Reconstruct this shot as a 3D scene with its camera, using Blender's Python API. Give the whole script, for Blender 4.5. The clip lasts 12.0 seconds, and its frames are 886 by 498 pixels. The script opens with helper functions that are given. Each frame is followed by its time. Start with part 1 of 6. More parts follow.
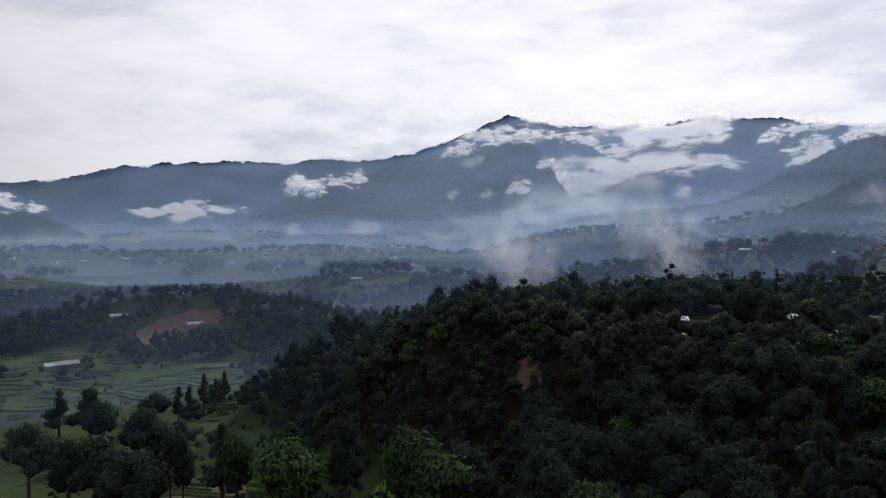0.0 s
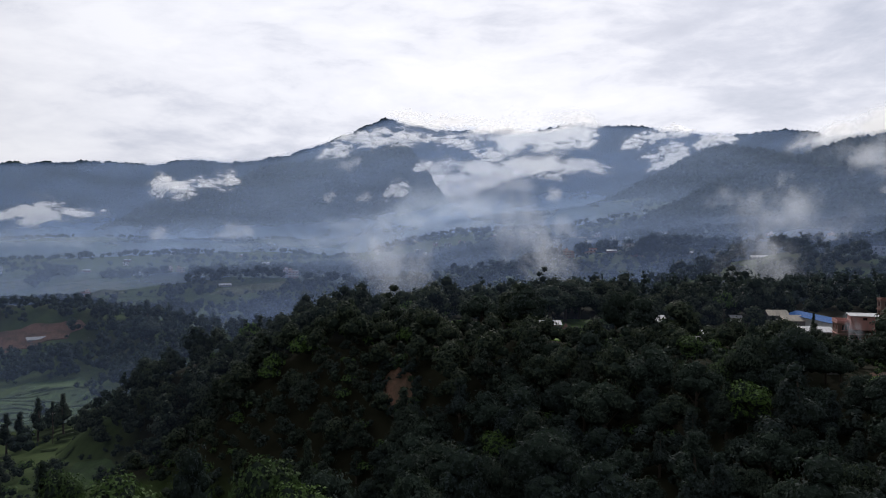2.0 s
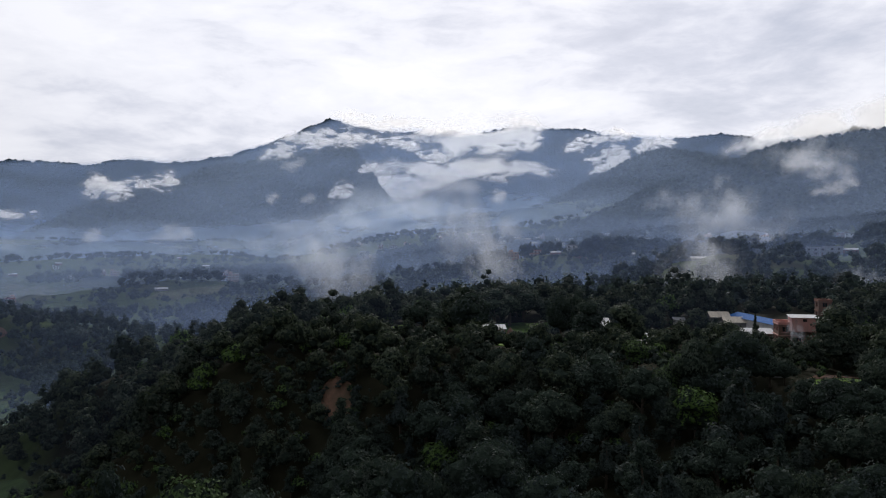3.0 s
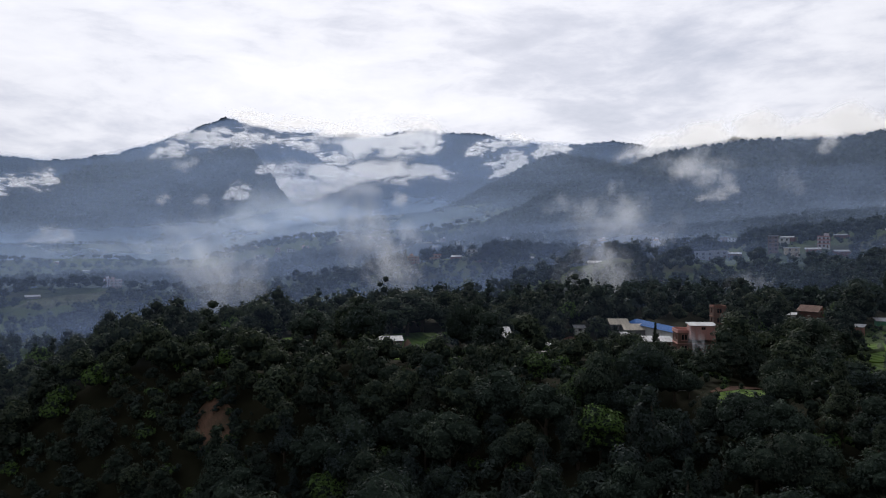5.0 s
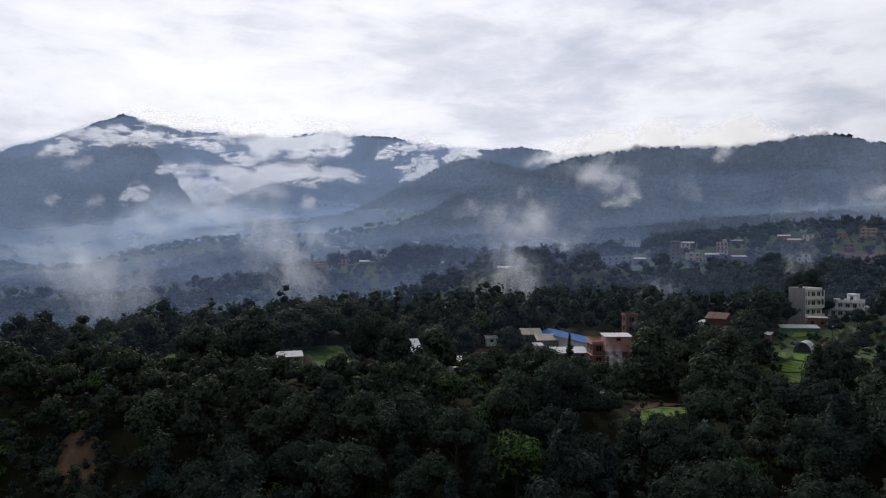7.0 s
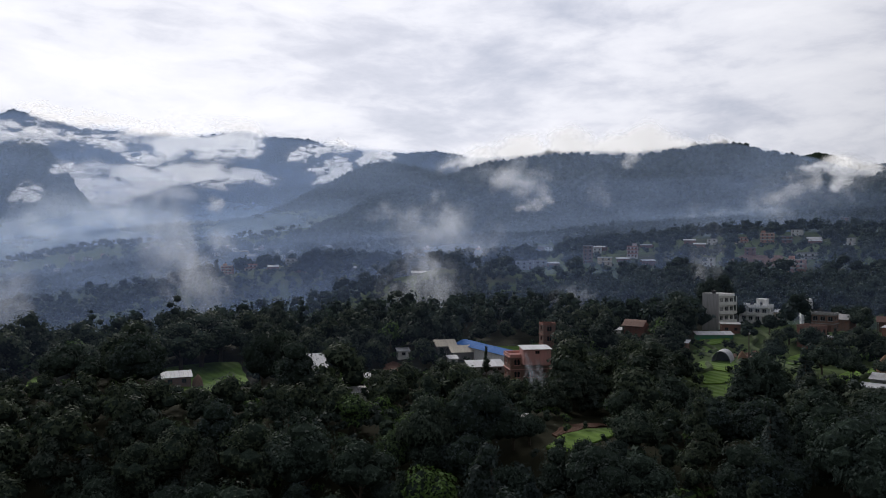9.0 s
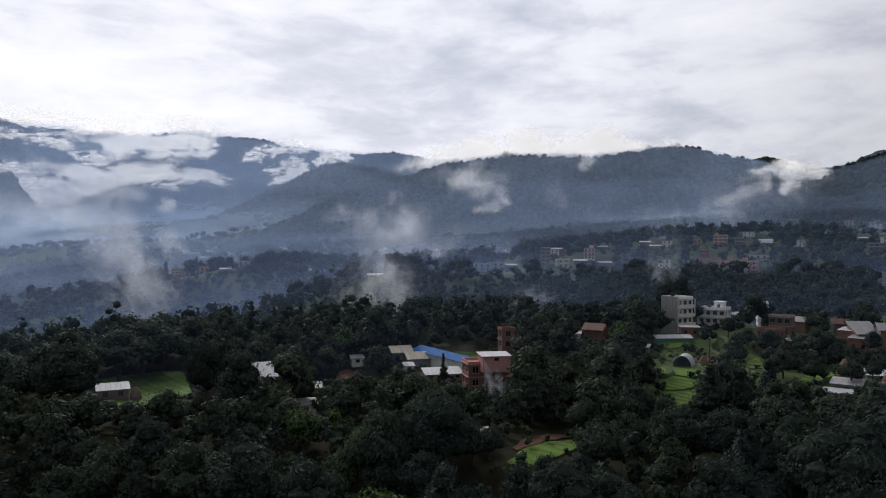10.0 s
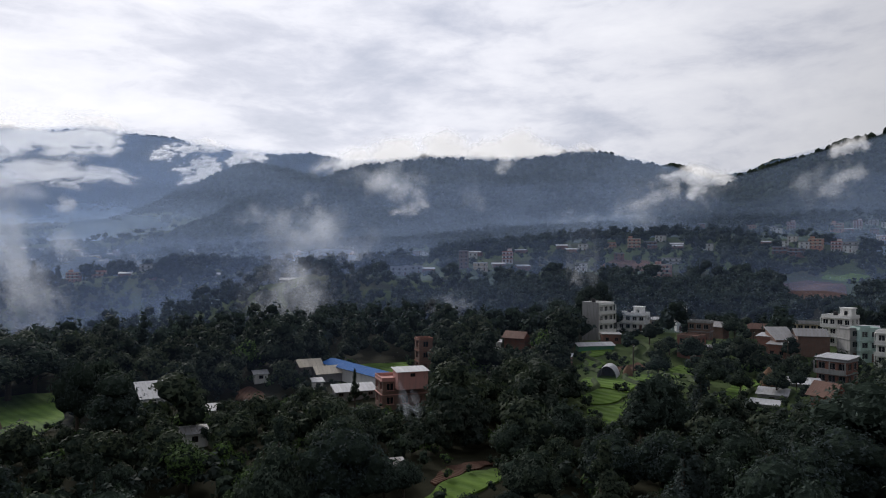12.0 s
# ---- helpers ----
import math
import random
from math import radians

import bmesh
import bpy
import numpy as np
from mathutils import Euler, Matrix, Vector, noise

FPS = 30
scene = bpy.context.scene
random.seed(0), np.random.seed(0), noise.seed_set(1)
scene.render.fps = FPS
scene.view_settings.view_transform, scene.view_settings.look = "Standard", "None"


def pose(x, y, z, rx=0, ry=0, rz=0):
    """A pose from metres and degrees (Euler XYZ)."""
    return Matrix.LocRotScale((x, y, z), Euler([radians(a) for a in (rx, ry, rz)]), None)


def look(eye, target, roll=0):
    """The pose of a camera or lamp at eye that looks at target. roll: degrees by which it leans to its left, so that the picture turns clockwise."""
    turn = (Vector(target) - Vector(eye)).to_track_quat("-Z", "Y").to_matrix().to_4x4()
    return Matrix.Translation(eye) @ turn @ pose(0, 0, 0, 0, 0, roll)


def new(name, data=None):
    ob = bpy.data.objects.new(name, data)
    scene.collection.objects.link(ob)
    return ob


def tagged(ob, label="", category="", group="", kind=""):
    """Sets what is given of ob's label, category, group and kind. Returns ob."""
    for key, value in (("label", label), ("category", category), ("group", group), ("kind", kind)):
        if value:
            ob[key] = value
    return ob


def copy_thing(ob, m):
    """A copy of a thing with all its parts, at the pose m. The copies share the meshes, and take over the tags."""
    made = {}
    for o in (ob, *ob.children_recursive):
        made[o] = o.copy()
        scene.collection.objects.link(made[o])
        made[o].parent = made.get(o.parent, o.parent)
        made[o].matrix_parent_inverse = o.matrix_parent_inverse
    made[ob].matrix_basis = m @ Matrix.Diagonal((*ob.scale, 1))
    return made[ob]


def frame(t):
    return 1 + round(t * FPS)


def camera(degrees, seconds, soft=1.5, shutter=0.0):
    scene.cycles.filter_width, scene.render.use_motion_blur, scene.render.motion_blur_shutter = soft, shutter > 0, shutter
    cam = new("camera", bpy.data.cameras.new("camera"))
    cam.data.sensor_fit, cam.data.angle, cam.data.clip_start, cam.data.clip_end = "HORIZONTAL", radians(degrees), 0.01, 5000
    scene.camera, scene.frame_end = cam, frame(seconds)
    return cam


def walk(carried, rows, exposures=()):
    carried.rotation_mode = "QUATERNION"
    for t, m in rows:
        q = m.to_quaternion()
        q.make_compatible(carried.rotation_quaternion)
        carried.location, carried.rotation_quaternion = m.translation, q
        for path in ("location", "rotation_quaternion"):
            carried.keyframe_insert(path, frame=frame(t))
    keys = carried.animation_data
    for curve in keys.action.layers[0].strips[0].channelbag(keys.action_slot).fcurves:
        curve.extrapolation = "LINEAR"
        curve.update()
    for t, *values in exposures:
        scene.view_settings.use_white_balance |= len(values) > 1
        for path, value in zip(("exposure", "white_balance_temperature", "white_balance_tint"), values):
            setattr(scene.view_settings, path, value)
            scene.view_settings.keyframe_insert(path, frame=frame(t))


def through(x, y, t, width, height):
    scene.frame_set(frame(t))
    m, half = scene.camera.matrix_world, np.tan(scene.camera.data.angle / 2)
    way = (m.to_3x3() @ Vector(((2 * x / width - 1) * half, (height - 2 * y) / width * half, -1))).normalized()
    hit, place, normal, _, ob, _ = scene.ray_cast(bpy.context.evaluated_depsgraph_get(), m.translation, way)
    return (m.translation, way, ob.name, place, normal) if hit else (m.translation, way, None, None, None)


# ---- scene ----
cam = camera(63.36, 12.0, 1.1)
PATH = [
    (0, (0.00, 0.00, 60.00), (3.39, 99.92, 57.85), 0.25),
    (0.5, (0.89, 2.74, 60.07), (8.74, 102.41, 58.04), 0.13),
    (1, (1.90, 5.61, 60.19), (13.97, 104.86, 58.26), 0.05),
    (1.5, (3.01, 8.61, 60.29), (19.18, 107.28, 58.46), -0.03),
    (2, (4.20, 11.67, 60.38), (24.30, 109.61, 58.64), -0.10),
    (2.5, (5.47, 14.69, 60.48), (29.30, 111.79, 58.86), -0.14),
    (3, (6.78, 17.61, 60.60), (34.19, 113.76, 59.07), -0.20),
    (5, (12.08, 28.26, 61.49), (52.38, 119.77, 60.33), -0.10),
    (5.5, (13.59, 30.98, 61.69), (56.79, 121.16, 60.65), -0.04),
    (6, (15.20, 33.70, 61.87), (61.20, 122.48, 60.96), -0.01),
    (6.5, (16.86, 36.36, 62.07), (65.56, 123.70, 61.28), 0.01),
    (7, (18.56, 38.99, 62.33), (69.90, 124.80, 61.67), 0.05),
    (9, (26.79, 49.45, 63.11), (87.93, 128.59, 62.93), 0.03),
    (9.5, (28.96, 51.96, 63.29), (92.42, 129.24, 63.22), 0.01),
    (10, (31.25, 54.39, 63.44), (96.93, 129.80, 63.47), 0.01),
    (10.5, (33.52, 56.73, 63.60), (101.36, 130.20, 63.74), -0.01),
    (11, (35.76, 58.91, 63.76), (105.65, 130.43, 63.98), 0.01),
    (11.5, (38.05, 60.98, 63.93), (109.93, 130.50, 64.22), 0.04),
    (12, (40.42, 63.03, 64.12), (114.25, 130.48, 64.49), 0.07),
]
walk(cam, [(t, look(eye, target, roll)) for t, eye, target, roll in PATH])

# ---------------------------------------------------------------- sky and light
BRIGHT = Vector((0.30, 0.80, 0.52)).normalized()      # where the sun stands behind the clouds
SUN_ELEV, SUN_AZ = math.asin(BRIGHT.z), math.atan2(BRIGHT.x, BRIGHT.y)

scene.cycles.transparent_max_bounces = 40


class Nodes:
    """Short hand for building a node tree."""

    def __init__(self, tree):
        self.tree = tree
        tree.nodes.clear()

    def add(self, kind, settings=None, **inputs):
        node = self.tree.nodes.new(kind)
        for key, value in (settings or {}).items():
            if key == "operation":
                node.operation = value
            elif key == "use_clamp":
                node.use_clamp = value
            elif key == "interpolation_type":
                node.interpolation_type = value
            elif key == "data_type":
                node.data_type = value
            elif key == "blend_type":
                node.blend_type = value
            elif key == "feature":
                node.feature = value
            elif key == "sky_type":
                node.sky_type = value
            elif key == "sun_disc":
                node.sun_disc = value
            elif key == "sun_elevation":
                node.sun_elevation = value
            elif key == "sun_rotation":
                node.sun_rotation = value
        for key, value in inputs.items():
            self.put(node, key.replace("_", " "), value)
        return node

    def put(self, node, key, value):
        socket = node.inputs[int(key[1:])] if key[0] == "i" and key[1:].isdigit() else node.inputs[key]
        if isinstance(value, bpy.types.NodeSocket):
            self.tree.links.new(value, socket)
        else:
            socket.default_value = value

    def math(self, op, a, b=0.0, clamp=False):
        return self.add("ShaderNodeMath", {"operation": op, "use_clamp": clamp}, i0=a, i1=b).outputs[0]

    def vec(self, op, a, b=(0, 0, 0)):
        node = self.add("ShaderNodeVectorMath", {"operation": op}, i0=a, i1=b)
        return node.outputs["Value"] if op in ("DOT_PRODUCT", "LENGTH") else node.outputs[0]

    def noise(self, vector, scale, detail=4.0, rough=0.55, distort=0.0, colour=False):
        node = self.add("ShaderNodeTexNoise", None, Vector=vector, Scale=scale, Detail=detail, Roughness=rough, Distortion=distort)
        return node.outputs["Color" if colour else "Fac"]

    def ramp(self, value, *stops):
        node = self.add("ShaderNodeValToRGB", None, Fac=value)
        points = node.color_ramp.elements
        while len(points) < len(stops):
            points.new(0.5)
        for point, (at, colour) in zip(points, stops):
            point.position = at
            point.color = (*colour, 1) if len(colour) == 3 else colour
        return node.outputs["Color"]

    def span(self, value, a, b, c=0.0, d=1.0, smooth=False):
        node = self.add("ShaderNodeMapRange", {"interpolation_type": "SMOOTHSTEP" if smooth else "LINEAR"},
                        Value=value, From_Min=a, From_Max=b, To_Min=c, To_Max=d)
        return node.outputs[0]

    def mix(self, fac, a, b, blend="MIX"):
        node = self.add("ShaderNodeMix", {"data_type": "RGBA", "blend_type": blend})
        for index, value in ((0, fac), (6, a), (7, b)):
            if isinstance(value, bpy.types.NodeSocket):
                self.tree.links.new(value, node.inputs[index])
            else:
                node.inputs[index].default_value = (*value, 1) if index and len(value) == 3 else value
        return node.outputs[2]


def make_sky():
    world = bpy.data.worlds.new("overcast_sky")
    scene.world = world
    world.use_nodes = True
    n = Nodes(world.node_tree)
    way = n.add("ShaderNodeTexCoord").outputs["Generated"]
    parts = n.add("ShaderNodeSeparateXYZ", None, Vector=way)
    up = n.math("MAXIMUM", parts.outputs[2], 0.0)
    # a low cloud layer, drawn out sideways towards the horizon
    flat = n.vec("MULTIPLY", way, (1.0, 1.0, 0.0))
    over = n.add("ShaderNodeVectorMath", {"operation": "SCALE"}, i0=flat, Scale=n.math("DIVIDE", 1.0, n.math("ADD", up, 0.42))).outputs[0]
    tall = n.vec("ADD", over, n.vec("MULTIPLY", way, (0.0, 0.0, 3.8)))
    bend = n.vec("ADD", tall, n.add("ShaderNodeVectorMath", {"operation": "SCALE"}, i0=n.noise(tall, 1.5, 3, colour=True), Scale=0.26).outputs[0])
    big = n.noise(bend, 1.3, 4, 0.5)
    fine = n.noise(bend, 4.6, 8, 0.60)
    lump = n.math("ADD", n.math("MULTIPLY", big, 0.55), n.math("MULTIPLY", fine, 0.45))
    cloud = n.ramp(lump, (0.33, (0.49, 0.52, 0.63)), (0.42, (0.68, 0.70, 0.80)), (0.49, (0.85, 0.86, 0.94)), (0.58, (0.95, 0.955, 1.02)))
    # the sun behind the cloud: brighter towards it, dull away from it
    near = n.vec("DOT_PRODUCT", way, tuple(BRIGHT))
    glow = n.add("ShaderNodeMapRange", {"interpolation_type": "SMOOTHSTEP"}, Value=near, From_Min=0.20, From_Max=0.97, To_Min=0.34, To_Max=1.07).outputs[0]
    cloudy = n.add("ShaderNodeBackground", None, Color=cloud, Strength=glow)
    sky = n.add("ShaderNodeTexSky", {"sky_type": "NISHITA", "sun_disc": False, "sun_elevation": SUN_ELEV, "sun_rotation": SUN_AZ})
    blue = n.add("ShaderNodeBackground", None, Color=sky.outputs[0], Strength=0.1)
    cover = n.span(lump, 0.30, 0.42, 0.82, 0.97)
    both = n.add("ShaderNodeMixShader", None, Fac=cover, i1=blue.outputs[0], i2=cloudy.outputs[0])
    n.add("ShaderNodeOutputWorld", None, Surface=both.outputs[0])


make_sky()
sun = new("sun", bpy.data.lights.new("sun", "SUN"))
sun.data.energy, sun.data.angle, sun.data.color = 1.9, radians(12), (1.0, 0.95, 0.88)
sun.matrix_world = look(BRIGHT * 100, (0, 0, 0))

# ---------------------------------------------------------------- materials


def material(name, build):
    m = bpy.data.materials.new(name)
    m.use_nodes = True
    build(Nodes(m.node_tree))
    return m


def finish(n, colour, rough=0.8, bump=None, strength=0.3, distance=0.1, metal=0.0, spec=0.3):
    shader = n.add("ShaderNodeBsdfPrincipled", None, Base_Color=colour, Roughness=rough, Metallic=metal, Specular_IOR_Level=spec)
    if bump is not None:
        n.put(shader, "Normal", n.add("ShaderNodeBump", None, Strength=strength, Distance=distance, Height=bump).outputs[0])
    n.add("ShaderNodeOutputMaterial", None, Surface=shader.outputs[0])


def leafy(dark, light, tint=(0.6, 0.5, 0.3)):
    """Leaves: each clump and each tree of its own shade, a little light passing through."""
    def build(n):
        info = n.add("ShaderNodeObjectInfo").outputs["Random"]
        island = n.add("ShaderNodeNewGeometry").outputs["Random Per Island"]
        where = n.add("ShaderNodeTexCoord").outputs["Object"]
        fac = n.math("ADD", n.math("MULTIPLY", n.math("POWER", island, 1.4), 0.42), n.math("MULTIPLY", n.span(n.noise(where, 0.11, 3), 0.3, 0.7), 0.45))
        colour = n.mix(fac, dark, light)
        colour = n.mix(n.math("MULTIPLY", n.math("POWER", info, 2.5), 0.5), colour, tuple(0.5 * (a + b) * c * 2.2 for a, b, c in zip(dark, light, tint)))
        front = n.add("ShaderNodeBsdfPrincipled", None, Base_Color=colour, Roughness=0.7, Specular_IOR_Level=0.06)
        back = n.add("ShaderNodeBsdfTranslucent", None, Color=n.mix(0.5, colour, (0.04, 0.07, 0.02)))
        both = n.add("ShaderNodeMixShader", None, Fac=0.2, i1=front.outputs[0], i2=back.outputs[0])
        n.add("ShaderNodeOutputMaterial", None, Surface=both.outputs[0])
    return build


# Crown cores: shade between the leaves put into a darker leaf colour
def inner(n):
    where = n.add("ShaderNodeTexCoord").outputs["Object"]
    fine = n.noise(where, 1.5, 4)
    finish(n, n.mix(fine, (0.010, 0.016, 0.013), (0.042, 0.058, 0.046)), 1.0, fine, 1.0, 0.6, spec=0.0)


M_CROWN_SHADE = material("crown_inner_shade", inner)
M_LEAF = material("dark_leaves", leafy((0.011, 0.018, 0.018), (0.094, 0.130, 0.112)))
M_LEAF_LIGHT = material("light_leaves", leafy((0.020, 0.036, 0.018), (0.108, 0.166, 0.076), (0.8, 0.9, 0.4)))
M_LEAF_BLUE = material("blue_green_leaves", leafy((0.011, 0.017, 0.020), (0.080, 0.110, 0.114)))


def bark(n):
    where = n.add("ShaderNodeTexCoord").outputs["Object"]
    grain = n.noise(where, 3.0, 5)
    finish(n, n.mix(grain, (0.035, 0.028, 0.022), (0.11, 0.09, 0.07)), 0.9, grain, 0.6, 0.05)


M_BARK = material("bark", bark)


def soil(n):
    where = n.add("ShaderNodeTexCoord").outputs["Object"]
    big, fine = n.noise(where, 0.012, 5), n.noise(where, 0.25, 6)
    grass = n.mix(fine, (0.026, 0.044, 0.016), (0.075, 0.105, 0.038))
    earth = n.mix(fine, (0.022, 0.028, 0.016), (0.058, 0.061, 0.036))
    wood_shade = n.mix(fine, (0.010, 0.011, 0.007), (0.034, 0.034, 0.020))        # shade under the woods, put into the ground colour
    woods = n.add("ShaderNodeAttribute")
    woods.attribute_name = "wood_shade"
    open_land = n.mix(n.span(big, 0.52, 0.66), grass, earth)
    finish(n, n.mix(woods.outputs["Fac"], open_land, wood_shade), 0.95, fine, 0.8, 0.4, spec=0.05)


M_GROUND = material("meadow_ground", soil)


def hill_cover(n):
    where = n.add("ShaderNodeTexCoord").outputs["Object"]
    big, mid = n.noise(where, 0.004, 5), n.noise(where, 0.03, 5)
    trees = n.add("ShaderNodeTexVoronoi", {"feature": "F1"}, Vector=where, Scale=0.09).outputs["Distance"]
    colour = n.mix(mid, (0.014, 0.022, 0.019), (0.044, 0.060, 0.042))
    colour = n.mix(n.span(big, 0.56, 0.70, 0.0, 0.55), colour, (0.060, 0.075, 0.045))
    crown = n.math("SUBTRACT", 1.0, trees)
    finish(n, colour, 0.95, n.math("ADD", crown, n.math("MULTIPLY", mid, 1.5)), 1.0, 9.0, spec=0.0)


M_HILL = material("wooded_slope", hill_cover)


def canopy_leaves(n):
    island = n.add("ShaderNodeNewGeometry").outputs["Random Per Island"]
    where = n.add("ShaderNodeTexCoord").outputs["Object"]
    colour = n.mix(island, (0.010, 0.016, 0.014), (0.046, 0.062, 0.046))
    colour = n.mix(n.span(n.noise(where, 0.006, 4), 0.5, 0.7, 0.0, 0.5), colour, (0.055, 0.070, 0.040))
    rough = n.noise(where, 0.35, 3)
    finish(n, colour, 0.95, rough, 0.8, 2.0, spec=0.0)


M_CANOPY = material("tree_canopy", canopy_leaves)


def vapour(thick, colour=(0.86, 0.89, 0.93), fray=2.4, low=0.25, high=0.95, fine=2.2, through=0.6, grain=(0.75, 1.0, 1.0)):
    """Drifting cloud: frayed by noise and thinning out towards its rim; lengths count in heights of the cloud."""
    def build(n):
        coord = n.add("ShaderNodeTexCoord")
        spread = n.vec("MULTIPLY", n.vec("SUBTRACT", coord.outputs["Generated"], (0.5, 0.5, 0.5)), (2.0, 0.4, 2.0))
        rim = n.math("SUBTRACT", 1.0, n.vec("LENGTH", spread), True)
        shift = n.add("ShaderNodeVectorMath", {"operation": "SCALE"}, i0=(31.0, 17.0, 9.0), Scale=n.add("ShaderNodeObjectInfo").outputs["Random"]).outputs[0]
        at = n.vec("ADD", n.vec("MULTIPLY", coord.outputs["Object"], grain), shift)
        warp = n.vec("ADD", at, n.add("ShaderNodeVectorMath", {"operation": "SCALE"}, i0=n.noise(at, 1.6, 3, colour=True), Scale=0.55).outputs[0])
        torn = n.math("MULTIPLY", n.math("SUBTRACT", n.noise(warp, fine, 8, 0.6), 0.5), fray)
        body = n.math("ADD", rim, torn)
        alpha = n.math("MULTIPLY", n.span(body, low, high, smooth=True), n.span(rim, 0.0, 0.45, smooth=True))
        alpha = n.math("MULTIPLY", alpha, thick)
        lit = n.add("ShaderNodeMixShader", None, Fac=through, i1=n.add("ShaderNodeBsdfDiffuse", None, Color=(*colour, 1)).outputs[0],
                    i2=n.add("ShaderNodeBsdfTranslucent", None, Color=(*colour, 1)).outputs[0])
        both = n.add("ShaderNodeMixShader", None, Fac=alpha, i1=n.add("ShaderNodeBsdfTransparent").outputs[0], i2=lit.outputs[0])
        n.add("ShaderNodeOutputMaterial", None, Surface=both.outputs[0])
    return build


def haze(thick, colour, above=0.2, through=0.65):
    """Distance haze put into a tinted sheet: dense near the floor, thinning out to nothing at its top."""
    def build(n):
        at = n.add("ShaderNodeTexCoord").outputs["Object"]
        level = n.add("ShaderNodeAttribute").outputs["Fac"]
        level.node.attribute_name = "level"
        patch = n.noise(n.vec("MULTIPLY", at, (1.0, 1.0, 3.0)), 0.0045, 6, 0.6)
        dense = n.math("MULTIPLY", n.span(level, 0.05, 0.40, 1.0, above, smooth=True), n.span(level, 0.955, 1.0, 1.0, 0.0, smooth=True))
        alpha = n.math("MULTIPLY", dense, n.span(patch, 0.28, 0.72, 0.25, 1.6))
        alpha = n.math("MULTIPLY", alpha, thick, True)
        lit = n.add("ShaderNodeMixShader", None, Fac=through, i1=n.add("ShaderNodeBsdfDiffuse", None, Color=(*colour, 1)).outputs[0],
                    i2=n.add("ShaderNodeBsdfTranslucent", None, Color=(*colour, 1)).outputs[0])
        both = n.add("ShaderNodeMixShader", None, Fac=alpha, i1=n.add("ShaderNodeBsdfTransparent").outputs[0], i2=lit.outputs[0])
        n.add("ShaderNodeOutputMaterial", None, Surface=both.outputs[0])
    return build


# ---------------------------------------------------------------- the lie of the land
HOME = Vector((20.0, 30.0, 60.0))          # the middle of the flight, from which bearings are given


def smooth(a, b, v):
    u = np.clip((v - a) / (b - a), 0, 1)
    return u * u * (3 - 2 * u)


def waves(x, y, size, seed=0):
    """Cheap rolling noise between about -1 and 1."""
    out, rng = 0, np.random.RandomState(seed)
    for k in range(7):
        a, p, f = rng.uniform(0, 6.28), rng.uniform(0, 6.28), rng.uniform(0.6, 2.2) / size * 6.28
        out = out + np.sin((x * np.cos(a) + y * np.sin(a)) * f + p) / 2.6
    return out


def inside(x, y, corners):
    """Signed distance to a polygon, positive inside."""
    c = np.array(corners, float)
    x, y = np.asarray(x, float), np.asarray(y, float)
    best, odd = np.full(x.shape, 1e9), np.zeros(x.shape, bool)
    for (ax, ay), (bx, by) in zip(c, np.roll(c, -1, 0)):
        ex, ey = bx - ax, by - ay
        u = np.clip(((x - ax) * ex + (y - ay) * ey) / (ex * ex + ey * ey), 0, 1)
        best = np.minimum(best, np.hypot(x - ax - u * ex, y - ay - u * ey))
        odd ^= ((ay > y) != (by > y)) & (x < ex * (y - ay) / (ey if ey else 1e-9) + ax)
    return np.where(odd, best, -best)


SPUR = [(8, 214), (40, 184), (78, 160), (112, 122), (150, 84), (230, 50), (420, 40), (470, 190), (330, 262), (190, 275), (70, 280), (8, 256)]
MOUNDS = [  # x, y, length, width, turn, height
    (-150, 520, 80, 40, 10, 20), (-330, 560, 150, 90, 0, 34), (-84, 480, 60, 40, 0, 8),
    (230, 600, 160, 70, 15, 24), (300, 440, 90, 50, 20, 18), (-70, 830, 190, 90, 8, 14),
    (470, 440, 120, 70, 20, 12), (330, 250, 120, 60, -10, 10), (640, 420, 200, 120, 20, 10),
]


def ground_z(x, y):
    x, y = np.asarray(x, float), np.asarray(y, float)
    near = -14 + 0.20 * np.clip(x + 95, 0, 220)
    near = near - 10 * np.exp(-(((x - 30) / 60) ** 2 + ((y - 175) / 28) ** 2))
    far = -12 + 22 * smooth(450, 1100, y) + 46 * smooth(60, 400, x) * smooth(250, 600, x + y) + 0.12 * np.clip(x - 420, 0, 700)
    z = near + (far - near) * smooth(220, 420, y + 0.35 * np.clip(x, 0, 400))
    for mx, my, a, b, turn, h in MOUNDS:
        c, s = math.cos(radians(turn)), math.sin(radians(turn))
        u, v = (x - mx) * c + (y - my) * s, -(x - mx) * s + (y - my) * c
        z = z + h * np.exp(-((u / a) ** 2 + (v / b) ** 2))
    d = inside(x, y, SPUR)
    top = 33 + 0.018 * (x - 100) + 1.0 * waves(x, y, 90, 3)
    k = smooth(-46, 10, d)
    z = z * (1 - k) + np.maximum(top, z) * k
    crest = np.interp(x, [-75, -62, -45, -20, 8, 30], [-14, 0, 12, 20, 29, 31])      # the spur runs out westward
    z = np.maximum(z, np.where(x < 30, crest - 0.6 * np.clip(np.abs(y - 262) - 4, 0, 99), -99))
    z = z - 1.3 * np.exp(-((x - 146) ** 2 + (y - 188) ** 2) / 900)      # lowered so the farm roofs sit right in the camera's view
    r = np.hypot(x - 20, y - 30)
    z = z + 1.2 * waves(x, y, 60, 5) * (1 - k) + 9 * waves(x, y, 900, 8) * smooth(700, 1800, r)
    return z + 34 * smooth(1100, 2500, r)


